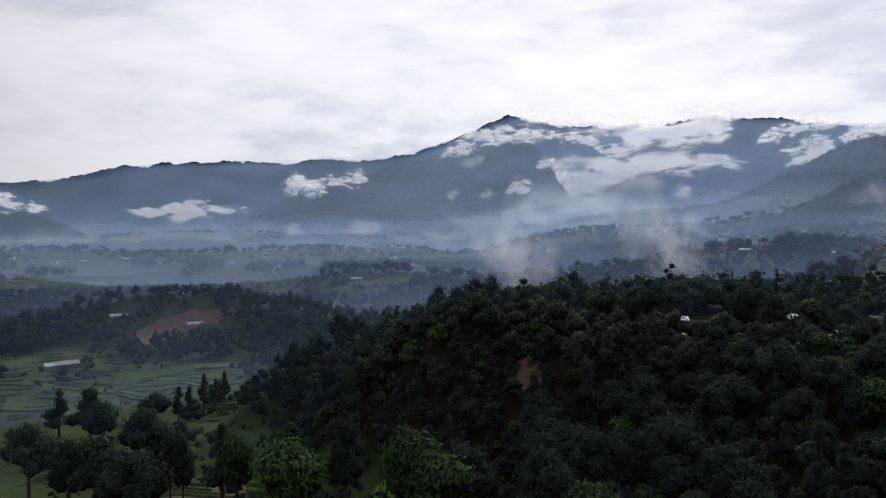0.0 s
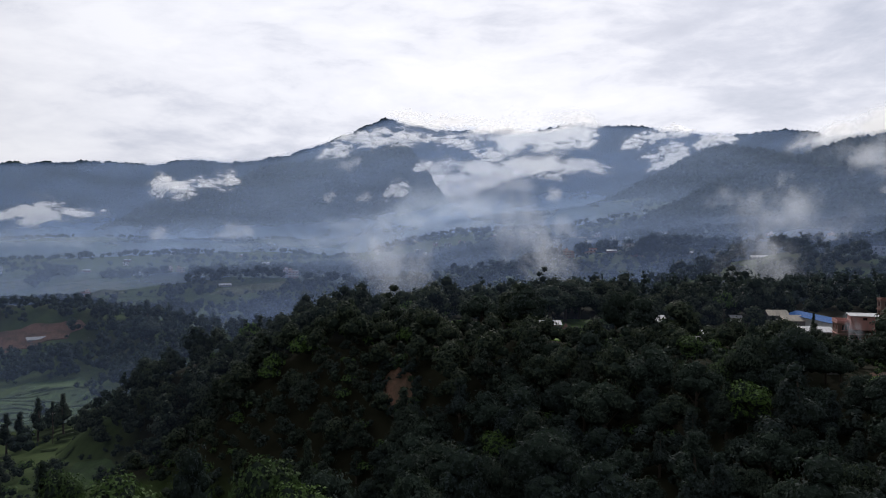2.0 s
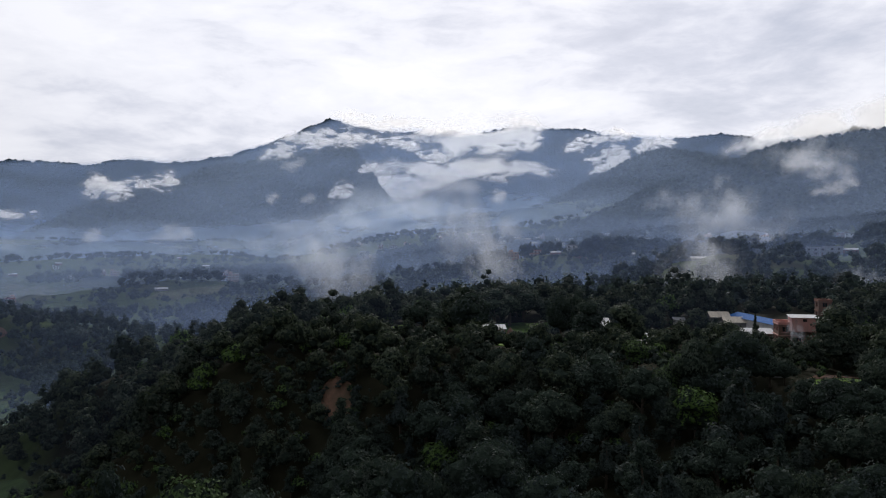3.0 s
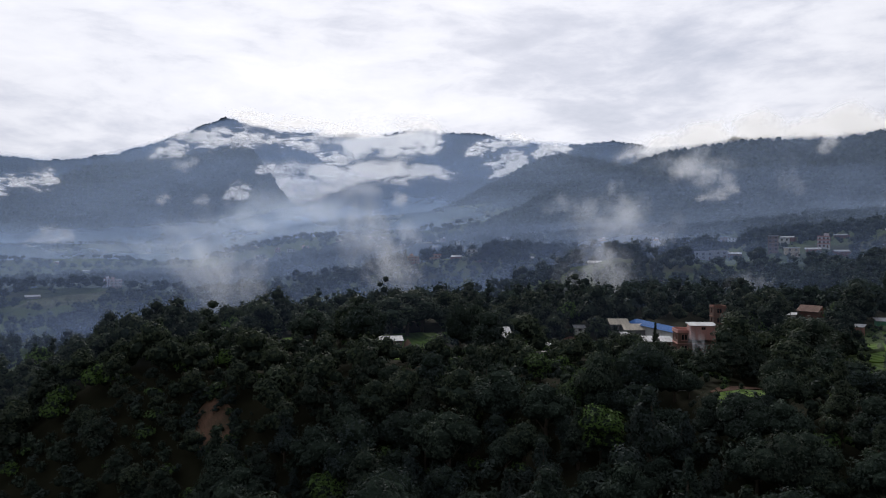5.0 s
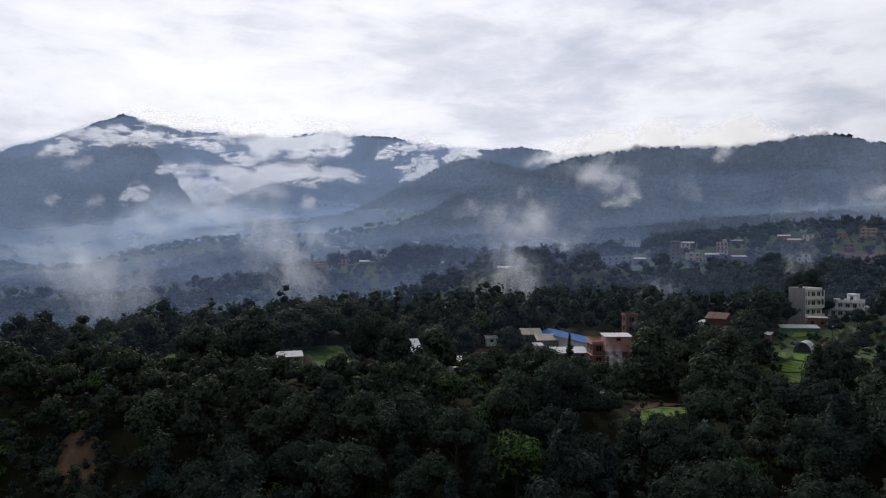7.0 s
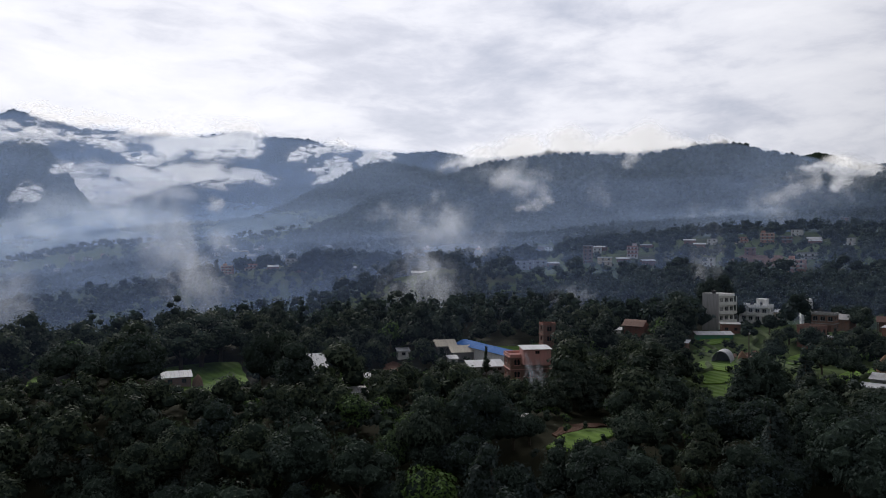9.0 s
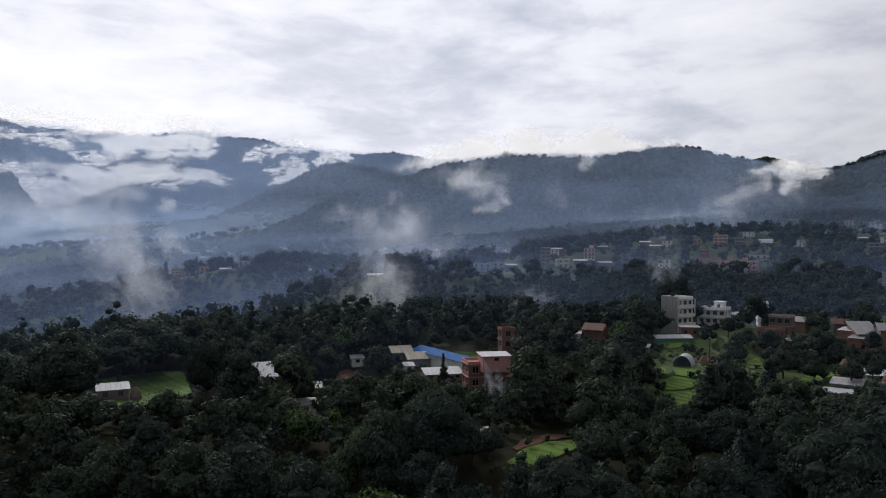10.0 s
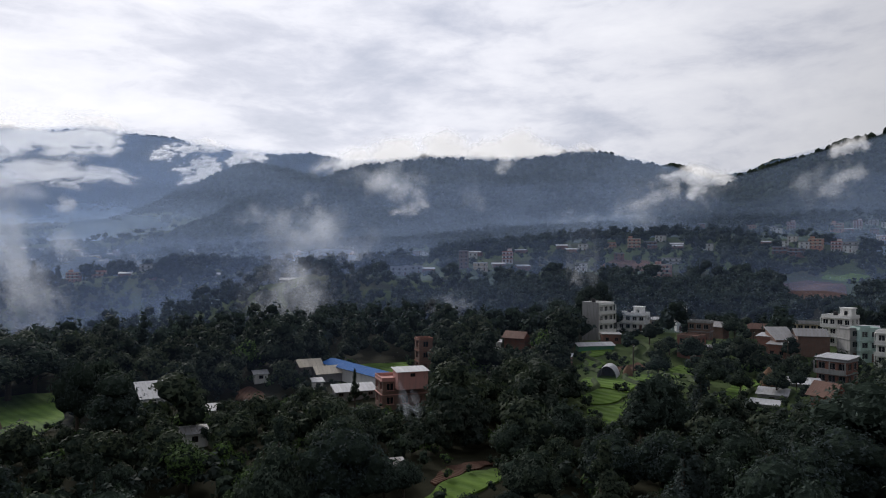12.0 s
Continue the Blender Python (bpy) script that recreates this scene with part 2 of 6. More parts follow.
def mesh_of(name, verts, faces, mats, smooth_shade=False, index=None):
    me = bpy.data.meshes.new(name)
    me.from_pydata(np.asarray(verts).tolist(), [], np.asarray(faces).tolist() if isinstance(faces, np.ndarray) else faces)
    for m in mats:
        me.materials.append(m)
    if smooth_shade:
        me.shade_smooth()
    if index is not None:
        me.polygons.foreach_set("material_index", np.asarray(index, np.int32))
    me.update()
    return me


def grid_faces(rows, cols):
    a = (np.arange(rows - 1)[:, None] * cols + np.arange(cols - 1)[None]).ravel()
    return np.stack([a, a + 1, a + cols + 1, a + cols], 1)


def bearing(az, r):
    return 20 + r * np.sin(np.radians(az)), 30 + r * np.cos(np.radians(az))


# ground: one sheet, fine near the flight, coarse far off
az = np.concatenate([np.arange(-50, 98, 0.42), np.linspace(98, 310, 60)])
rad = np.concatenate([[0.5, 30, 55], np.geomspace(70, 4700, 220)])
A, R = np.meshgrid(az, rad)
gx, gy = bearing(A, R)
gz = ground_z(gx, gy)
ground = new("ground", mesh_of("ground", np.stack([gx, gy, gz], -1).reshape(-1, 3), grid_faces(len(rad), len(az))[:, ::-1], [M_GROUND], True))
MEADOW = [(-246, 398), (-184, 400), (-96, 389), (-53, 219), (-31, 201), (-6, 178), (7, 168), (6, 152), (-58, 168), (-115, 186)]      # open grass below the spur
VILLAGE_GREEN = [(157, 137), (205, 165), (252, 186), (319, 166), (382, 121), (237, 97), (183, 104), (173, 117), (157, 124)]
# mask that darkens the ground colour where the woods would shade it
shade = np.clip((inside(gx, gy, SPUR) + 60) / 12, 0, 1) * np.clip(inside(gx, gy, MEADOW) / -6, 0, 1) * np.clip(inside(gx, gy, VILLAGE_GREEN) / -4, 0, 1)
ground.data.attributes.new("wood_shade", "FLOAT", "POINT").data.foreach_set("value", shade.ravel().astype(np.float32))
tagged(ground, "damp green meadow and woodland floor of the valley", "ground", kind="structure")

# ---------------------------------------------------------------- hills and mountains


def dome():
    """Half a faceted ball, for a tree crown seen from afar."""
    bm = bmesh.new()
    bmesh.ops.create_icosphere(bm, subdivisions=1, radius=1)
    v = np.array([p.co[:] for p in bm.verts])
    f = np.array([[p.index for p in q.verts] for q in bm.faces if q.calc_center_median().z > -0.5])
    bm.free()
    return v, f


DOME = dome()


def curve_through(points, at):
    """A smooth line through a few (bearing, height angle) pairs."""
    px, py = np.array(points, float).T
    out = np.interp(at, px, py)
    for _ in range(2):
        out = np.convolve(np.pad(out, 3, "edge"), np.ones(7) / 7, "valid")
    return out


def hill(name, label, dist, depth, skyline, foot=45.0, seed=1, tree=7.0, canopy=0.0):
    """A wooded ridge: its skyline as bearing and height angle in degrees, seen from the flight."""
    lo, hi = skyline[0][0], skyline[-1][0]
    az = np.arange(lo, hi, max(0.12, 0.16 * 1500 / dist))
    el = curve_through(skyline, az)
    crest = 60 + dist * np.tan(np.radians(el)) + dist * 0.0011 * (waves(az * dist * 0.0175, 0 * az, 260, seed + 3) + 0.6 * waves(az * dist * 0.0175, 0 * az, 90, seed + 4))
    u = np.concatenate([np.linspace(0, 1, 36), np.linspace(1.06, 1.6, 6)])
    U, AZ = np.meshgrid(u, az, indexing="ij")
    C = np.broadcast_to(crest, U.shape)
    side = np.where(U <= 1, U, 1 - 0.8 * (U - 1))
    spur = waves(AZ * dist * 0.0175, U * depth * 0.35, 520, seed) + 0.5 * waves(AZ * dist * 0.0175, U * depth * 0.6, 210, seed + 9)
    rr = dist - depth * (1 - U) + spur * depth * 0.10 * np.sin(np.clip(U, 0, 1) * 3.14)
    shape = np.clip(side, 0, 1) ** 0.9
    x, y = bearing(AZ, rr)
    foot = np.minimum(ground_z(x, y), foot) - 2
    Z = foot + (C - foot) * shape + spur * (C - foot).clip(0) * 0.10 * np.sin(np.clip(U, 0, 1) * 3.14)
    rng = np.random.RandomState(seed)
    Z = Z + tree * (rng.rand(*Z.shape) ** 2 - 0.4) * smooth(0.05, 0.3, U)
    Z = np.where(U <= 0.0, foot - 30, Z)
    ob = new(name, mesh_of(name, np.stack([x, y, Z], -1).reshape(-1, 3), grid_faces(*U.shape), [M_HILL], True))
    if canopy:
        wide = 0.0175 * dist * (hi - lo)
        count = int(wide * depth / canopy ** 2)
        fu, fa = rng.uniform(0.5, 36.4, count), rng.uniform(0, len(az) - 1.01, count)
        i, j = fu.astype(int), fa.astype(int)
        p, q = (fu - i)[:, None], (fa - j)[:, None]
        G = np.stack([x, y, Z], -1)
        at = (G[i, j] * (1 - p) + G[i + 1, j] * p) * (1 - q) + (G[i, j + 1] * (1 - p) + G[i + 1, j + 1] * p) * q
        size = canopy * rng.uniform(0.42, 0.78, (count, 1, 1)) * (1, 1, 1.15)
        lump = DOME[0][None] * size * rng.uniform(0.75, 1.2, (count, len(DOME[0]), 1)) + at[:, None]
        faces = DOME[1][None] + (len(DOME[0]) * np.arange(count))[:, None, None]
        tagged(new("hill_forest", mesh_of("hill_forest", lump.reshape(-1, 3), faces.reshape(-1, 3), [M_CANOPY])), "dark tree crowns covering the slope", "forest", kind="stuff")
    return tagged(ob, label, "hill" if dist < 2500 else "mountain")


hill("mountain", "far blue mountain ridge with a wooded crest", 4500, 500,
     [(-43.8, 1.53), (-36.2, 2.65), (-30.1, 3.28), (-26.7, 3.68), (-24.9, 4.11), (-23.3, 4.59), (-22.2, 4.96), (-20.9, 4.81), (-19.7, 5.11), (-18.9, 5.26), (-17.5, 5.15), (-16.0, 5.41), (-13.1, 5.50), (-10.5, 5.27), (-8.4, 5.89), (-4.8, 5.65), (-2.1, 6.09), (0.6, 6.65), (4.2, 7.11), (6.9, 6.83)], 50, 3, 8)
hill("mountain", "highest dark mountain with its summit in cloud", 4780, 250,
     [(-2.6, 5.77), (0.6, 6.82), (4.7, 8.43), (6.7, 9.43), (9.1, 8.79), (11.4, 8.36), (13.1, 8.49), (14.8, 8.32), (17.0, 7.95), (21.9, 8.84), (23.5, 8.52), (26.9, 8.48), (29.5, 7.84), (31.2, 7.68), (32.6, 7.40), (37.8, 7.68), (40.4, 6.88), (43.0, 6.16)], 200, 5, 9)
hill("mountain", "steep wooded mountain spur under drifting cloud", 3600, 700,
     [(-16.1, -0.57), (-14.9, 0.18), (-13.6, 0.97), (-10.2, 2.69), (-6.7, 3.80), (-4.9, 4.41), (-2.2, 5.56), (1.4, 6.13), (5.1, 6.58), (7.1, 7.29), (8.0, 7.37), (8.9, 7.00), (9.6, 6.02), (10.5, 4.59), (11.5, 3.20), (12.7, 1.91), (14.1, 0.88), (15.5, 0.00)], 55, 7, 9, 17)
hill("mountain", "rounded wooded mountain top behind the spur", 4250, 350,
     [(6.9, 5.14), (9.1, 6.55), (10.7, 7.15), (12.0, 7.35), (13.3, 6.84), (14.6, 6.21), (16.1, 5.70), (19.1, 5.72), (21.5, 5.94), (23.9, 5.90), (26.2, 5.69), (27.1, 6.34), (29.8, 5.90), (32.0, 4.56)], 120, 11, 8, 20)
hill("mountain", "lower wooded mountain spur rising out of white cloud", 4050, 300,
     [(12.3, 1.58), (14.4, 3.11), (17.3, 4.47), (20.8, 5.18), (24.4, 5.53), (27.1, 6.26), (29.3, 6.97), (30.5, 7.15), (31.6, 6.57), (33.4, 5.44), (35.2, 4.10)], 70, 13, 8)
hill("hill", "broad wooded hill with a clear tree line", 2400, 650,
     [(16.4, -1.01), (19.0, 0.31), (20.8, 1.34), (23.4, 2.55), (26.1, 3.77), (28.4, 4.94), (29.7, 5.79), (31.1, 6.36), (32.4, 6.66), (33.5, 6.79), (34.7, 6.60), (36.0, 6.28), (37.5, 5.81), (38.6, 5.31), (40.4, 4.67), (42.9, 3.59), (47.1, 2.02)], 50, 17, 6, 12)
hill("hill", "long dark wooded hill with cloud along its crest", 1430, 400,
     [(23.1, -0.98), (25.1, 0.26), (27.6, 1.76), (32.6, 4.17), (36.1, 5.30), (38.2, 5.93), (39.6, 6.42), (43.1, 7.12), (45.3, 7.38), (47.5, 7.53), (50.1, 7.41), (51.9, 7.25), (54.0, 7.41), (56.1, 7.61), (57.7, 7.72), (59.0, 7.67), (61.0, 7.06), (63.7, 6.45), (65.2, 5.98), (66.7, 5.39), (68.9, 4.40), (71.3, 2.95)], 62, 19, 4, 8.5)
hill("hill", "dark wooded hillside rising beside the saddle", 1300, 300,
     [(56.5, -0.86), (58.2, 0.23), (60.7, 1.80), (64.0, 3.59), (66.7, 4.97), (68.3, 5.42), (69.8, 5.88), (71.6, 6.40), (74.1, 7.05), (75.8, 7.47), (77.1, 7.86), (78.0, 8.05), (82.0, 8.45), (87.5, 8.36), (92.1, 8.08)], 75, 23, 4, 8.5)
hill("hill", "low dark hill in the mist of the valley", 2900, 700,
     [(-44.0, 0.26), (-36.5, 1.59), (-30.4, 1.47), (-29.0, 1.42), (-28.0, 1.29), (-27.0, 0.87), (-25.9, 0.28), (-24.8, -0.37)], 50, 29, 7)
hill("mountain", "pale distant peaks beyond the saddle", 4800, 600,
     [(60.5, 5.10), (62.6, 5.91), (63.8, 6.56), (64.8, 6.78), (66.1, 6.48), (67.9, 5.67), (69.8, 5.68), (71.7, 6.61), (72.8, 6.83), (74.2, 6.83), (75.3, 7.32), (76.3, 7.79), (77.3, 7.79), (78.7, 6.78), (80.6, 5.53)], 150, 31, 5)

# ---------------------------------------------------------------- trees


def ico(sub=1):
    bm = bmesh.new()
    bmesh.ops.create_icosphere(bm, subdivisions=sub, radius=1)
    v = np.array([p.co[:] for p in bm.verts])
    f = np.array([[p.index for p in q.verts] for q in bm.faces])
    bm.free()
    return v, f


ICO = ico(1)


def lobes_round(rng, height, width, n):
    """Lobes of a broad crown: middle, radius."""
    out = []
    for k in range(n):
        a, q = rng.uniform(0, 6.28), math.sqrt(rng.rand())
        r = width * rng.uniform(0.20, 0.32)
        out.append((math.cos(a) * q * (width / 2 - r * 0.7), math.sin(a) * q * (width / 2 - r * 0.7),
                    height * (0.42 + 0.46 * rng.rand() * (1.1 - 0.55 * q)), r))
    out.append((0, 0, height - width * 0.24, width * 0.26))
    return np.array(out)


def lobes_tall(rng, height, width, n):
    out = []
    for k in range(n):
        z = (k + 0.6) / n
        a, q = rng.uniform(0, 6.28), rng.uniform(0.1, 0.5) * (1.1 - z)
        r = width * rng.uniform(0.24, 0.36) * (1.15 - 0.75 * z)
        out.append((math.cos(a) * q * width, math.sin(a) * q * width, height * (0.25 + 0.7 * z), r))
    return np.array(out)


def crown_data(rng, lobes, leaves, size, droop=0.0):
    """Leaf clumps over the lobes, round a core coloured darker for the shade within."""
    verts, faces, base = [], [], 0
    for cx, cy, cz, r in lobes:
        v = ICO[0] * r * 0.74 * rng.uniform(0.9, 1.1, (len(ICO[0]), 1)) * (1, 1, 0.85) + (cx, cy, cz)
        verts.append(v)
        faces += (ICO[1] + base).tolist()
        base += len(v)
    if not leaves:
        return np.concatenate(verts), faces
    pick = rng.choice(len(lobes), leaves, p=lobes[:, 3] ** 2 / (lobes[:, 3] ** 2).sum())
    way = rng.normal(size=(leaves, 3))
    way[:, 2] = np.abs(way[:, 2]) * 0.9 - 0.35 * rng.rand(leaves)
    way /= np.linalg.norm(way, axis=1)[:, None]
    mid = lobes[pick, :3] + way * (lobes[pick, 3] * rng.uniform(0.72, 1.10, leaves))[:, None] * (1, 1, 0.9)
    tilt = way + rng.normal(scale=0.30, size=way.shape) + (0, 0, 0.15)
    tilt /= np.linalg.norm(tilt, axis=1)[:, None]
    side = np.cross(tilt, rng.normal(size=way.shape))
    side /= np.linalg.norm(side, axis=1)[:, None]
    fore = np.cross(tilt, side)
    s = (size * rng.uniform(0.55, 1.25, leaves))[:, None]
    droops = np.array([0, 0, -droop]) * s
    a, b = mid - side * s * 0.5 - tilt * s * 0.10, mid + fore * s * 0.60 + droops
    c, d = mid + side * s * 0.5 - tilt * s * 0.10, mid - fore * s * 0.60 + droops
    # two leaves to a twig, folded against each other
    slip = tilt * s * 0.22
    six = np.stack([a, b, mid + side * s * 0.12, c + slip, d + slip, mid - side * s * 0.12 + slip], 1).reshape(-1, 3)
    at = base + 6 * np.arange(leaves)
    verts.append(six)
    faces += np.concatenate([np.stack([at, at + 1, at + 2], 1), np.stack([at + 3, at + 4, at + 5], 1)]).tolist()
    return np.concatenate(verts), faces


def tube(points, radii, sides=6):
    """A tapered limb through a few points."""
    verts, faces = [], []
    for (x, y, z), r in zip(points, radii):
        for k in range(sides):
            a = 6.2832 * k / sides
            verts.append((x + r * math.cos(a), y + r * math.sin(a), z))
    for i in range(len(points) - 1):
        for k in range(sides):
            a, b = i * sides + k, i * sides + (k + 1) % sides
            faces.append((a, b, b + sides, a + sides))
    return verts, faces


def trunk_data(rng, lobes, height, thick):
    verts, faces = [], []

    def add(part):
        base = len(verts)
        verts.extend(part[0])
        faces.extend([tuple(i + base for i in f) for f in part[1]])

    bend = rng.normal(scale=0.03 * height, size=2)
    add(tube([(0, 0, -1.5), (bend[0] * 0.3, bend[1] * 0.3, height * 0.25), (bend[0], bend[1], height * 0.55), (bend[0] * 0.6, bend[1] * 0.6, height * 0.86)],
             [thick * 1.3, thick, thick * 0.7, thick * 0.2]))
    for cx, cy, cz, r in lobes[:6]:
        z0 = max(height * 0.2, cz - 0.28 * height)
        add(tube([(bend[0] * 0.7, bend[1] * 0.7, z0), (cx * 0.55, cy * 0.55, (z0 + cz) / 2 + 0.2), (cx, cy, cz)], [thick * 0.5, thick * 0.32, thick * 0.1], 4))
    return verts, faces


class Kind:
    """One model of tree: its crown and trunk meshes and their raw data."""

    def __init__(self, seed, shape, height, width, n, leaves, size, leaf, droop=0.0):
        rng = np.random.RandomState(seed)
        self.height, self.width, self.leaf = height, width, leaf
        lobes = shape(rng, height, width, n)
        self.crown = crown_data(rng, lobes, leaves, size, droop)
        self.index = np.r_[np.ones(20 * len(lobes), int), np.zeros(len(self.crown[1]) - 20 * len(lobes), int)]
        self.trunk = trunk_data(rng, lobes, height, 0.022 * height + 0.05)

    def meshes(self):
        return (mesh_of("crown", *self.crown, [self.leaf, M_CROWN_SHADE], False, self.index), mesh_of("trunk", *self.trunk, [M_BARK], True))


NEAR_KINDS = [
    Kind(1, lobes_round, 12, 10.5, 17, 1413, 0.60, M_LEAF), Kind(2, lobes_round, 13, 9.0, 16, 1131, 0.58, M_LEAF_BLUE),
    Kind(3, lobes_round, 10, 9.5, 15, 1244, 0.58, M_LEAF), Kind(4, lobes_round, 14, 11.5, 20, 1583, 0.60, M_LEAF_BLUE),
    Kind(5, lobes_tall, 15, 6.5, 14, 1131, 0.62, M_LEAF), Kind(6, lobes_round, 9, 8, 13, 1131, 0.62, M_LEAF_LIGHT),
    Kind(7, lobes_tall, 13, 7.5, 12, 1131, 0.66, M_LEAF_BLUE), Kind(8, lobes_round, 11, 9.0, 16, 1357, 0.62, M_LEAF, 0.5),
]
MASS_KINDS = [
    Kind(11, lobes_round, 12, 10.5, 8, 290, 1.12, M_LEAF), Kind(12, lobes_round, 13, 9.5, 8, 285, 1.10, M_LEAF_BLUE),
    Kind(13, lobes_round, 10, 9.5, 8, 275, 1.12, M_LEAF), Kind(14, lobes_tall, 14, 7.5, 7, 260, 1.04, M_LEAF_BLUE),
    Kind(15, lobes_round, 9, 8.5, 7, 260, 1.04, M_LEAF_LIGHT),
]
MID_KINDS = [
    Kind(21, lobes_round, 12, 10, 6, 60, 2.1, M_LEAF), Kind(22, lobes_round, 13, 10, 6, 60, 2.1, M_LEAF_BLUE),
    Kind(23, lobes_tall, 14, 7, 6, 70, 1.75, M_LEAF), Kind(24, lobes_round, 11, 11, 6, 60, 2.1, M_LEAF_BLUE),
]
FAR_KINDS = [
    Kind(31, lobes_round, 12, 12, 4, 16, 3.0, M_LEAF), Kind(32, lobes_round, 13, 11, 4, 16, 3.0, M_LEAF_BLUE),
    Kind(33, lobes_tall, 14, 8, 4, 18, 2.4, M_LEAF),
]
SHRUBS = [Kind(41, lobes_round, 3.2, 3.6, 2, 34, 0.7, M_LEAF), Kind(42, lobes_round, 2.6, 3.4, 2, 34, 0.65, M_LEAF_LIGHT), Kind(43, lobes_round, 3.6, 3.2, 2, 34, 0.7, M_LEAF_BLUE)]

# ---------------------------------------------------------------- building materials


def plaster(colour, dirt=(0.20, 0.19, 0.18), amount=0.45):
    def build(n):
        where = n.add("ShaderNodeTexCoord").outputs["Object"]
        fine = n.noise(where, 4.0, 5)
        streak = n.noise(n.vec("MULTIPLY", where, (1.6, 1.6, 0.22)), 1.0, 5, 0.6)
        base = n.mix(n.span(streak, 0.45, 0.75, 0, amount), colour, dirt)
        finish(n, n.mix(n.math("MULTIPLY", fine, 0.25), base, dirt), 0.85, fine, 0.3, 0.02)
    return build


def bricks(one, two, mortar=(0.20, 0.17, 0.15)):
    def build(n):
        where = n.add("ShaderNodeTexCoord").outputs["Object"]
        flat = n.add("ShaderNodeSeparateXYZ", None, Vector=where)
        along = n.math("ADD", flat.outputs[0], flat.outputs[1])
        uv = n.add("ShaderNodeCombineXYZ", None, X=along, Y=flat.outputs[2]).outputs[0]
        tex = n.add("ShaderNodeTexBrick", None, Vector=uv, Color1=(*one, 1), Color2=(*two, 1), Mortar=(*mortar, 1), Scale=1.0,
                    Mortar_Size=0.012, Brick_Width=0.24, Row_Height=0.075)
        stain = n.noise(where, 0.7, 6)
        finish(n, n.mix(n.span(stain, 0.45, 0.8, 0, 0.65), tex.outputs[0], (0.10, 0.075, 0.06)), 0.9, n.noise(where, 6.0, 4), 0.4, 0.03)
    return build


def sheet(colour, rust=(0.16, 0.10, 0.07), amount=0.4, rough=0.45, metal=0.35):
    def build(n):
        where = n.add("ShaderNodeTexCoord").outputs["Object"]
        info = n.add("ShaderNodeObjectInfo").outputs["Random"]
        stain = n.noise(n.vec("MULTIPLY", where, (2.0, 0.5, 1.0)), 1.0, 6, 0.65)
        shade = n.mix(n.math("MULTIPLY", info, 0.35), colour, tuple(0.6 * c for c in colour))
        base = n.mix(n.span(stain, 0.5, 0.78, 0, amount), shade, rust)
        wave = n.add("ShaderNodeTexWave", None, Vector=where, Scale=4.0).outputs["Fac"]
        finish(n, base, rough, wave, 0.5, 0.03, metal)
    return build


def glass(n):
    shader = n.add("ShaderNodeBsdfPrincipled", None, Base_Color=(0.015, 0.02, 0.025, 1), Roughness=0.12, Specular_IOR_Level=0.5)
    n.add("ShaderNodeOutputMaterial", None, Surface=shader.outputs[0])


M_GLASS = material("dark_window_glass", glass)
M_WHITE = material("white_plaster", plaster((0.82, 0.82, 0.80), amount=0.25))
M_CREAM = material("cream_plaster", plaster((0.62, 0.52, 0.38)))
M_ORANGE = material("orange_plaster", plaster((0.60, 0.27, 0.16)))
M_PINK = material("pink_plaster", plaster((0.55, 0.27, 0.24)))
M_TEAL = material("pale_teal_plaster", plaster((0.36, 0.50, 0.48)))
M_GREY = material("bare_concrete", plaster((0.33, 0.33, 0.33), (0.14, 0.14, 0.14), 0.7))
M_BRICK = material("red_brick", bricks((0.31, 0.112, 0.075), (0.24, 0.088, 0.062)))
M_BRICK_OLD = material("weathered_brick", bricks((0.24, 0.12, 0.09), (0.17, 0.09, 0.07)))
M_TIN = material("pale_tin_sheet", sheet((0.50, 0.51, 0.54), amount=0.35, rough=0.65, metal=0.1))
M_TIN_OLD = material("dull_tin_sheet", sheet((0.30, 0.30, 0.31), amount=0.6, rough=0.6))
M_TIN_RUST = material("rusty_tin_sheet", sheet((0.15, 0.085, 0.068), amount=0.7, rough=0.7))
M_TIN_BLUE = material("blue_painted_sheet", sheet((0.025, 0.13, 0.40), (0.05, 0.10, 0.22), 0.3, 0.85, 0.0))
M_TIN_CREAM = material("cream_canvas_sheet", sheet((0.66, 0.60, 0.50), (0.30, 0.24, 0.18), 0.5, 0.8, 0.0))
M_GREENWALL = material("green_netting", plaster((0.05, 0.24, 0.13)))
M_TANK = material("black_plastic", plaster((0.02, 0.02, 0.022), (0.04, 0.04, 0.04)))


def crop(one, two, rows=0.9):
    def build(n):
        where = n.add("ShaderNodeTexCoord").outputs["Object"]
        fine, big = n.noise(where, 1.2, 6), n.noise(where, 0.10, 4)
        wave = n.add("ShaderNodeTexWave", None, Vector=n.vec("MULTIPLY", where, (0.45, 1.0, 0.0)), Scale=rows * 0.35, Distortion=1.5).outputs["Fac"]
        colour = n.mix(n.math("ADD", n.math("MULTIPLY", fine, 0.6), n.math("MULTIPLY", wave, 0.35)), one, two)
        colour = n.mix(n.span(big, 0.35, 0.7), colour, tuple(0.55 * c for c in one))
        finish(n, colour, 0.9, n.math("ADD", fine, wave), 0.7, 0.25, spec=0.15)
    return build


M_CROP = material("young_green_crop", crop((0.072, 0.138, 0.020), (0.160, 0.260, 0.042)))
M_PADDY = material("paddy_field", crop((0.034, 0.066, 0.020), (0.072, 0.115, 0.038), 0.5))
M_EARTH = material("tilled_red_earth", crop((0.10, 0.050, 0.034), (0.16, 0.085, 0.058), 3.5))
M_BANK = material("bank_grass", crop((0.050, 0.075, 0.030), (0.105, 0.140, 0.060), 0.5))
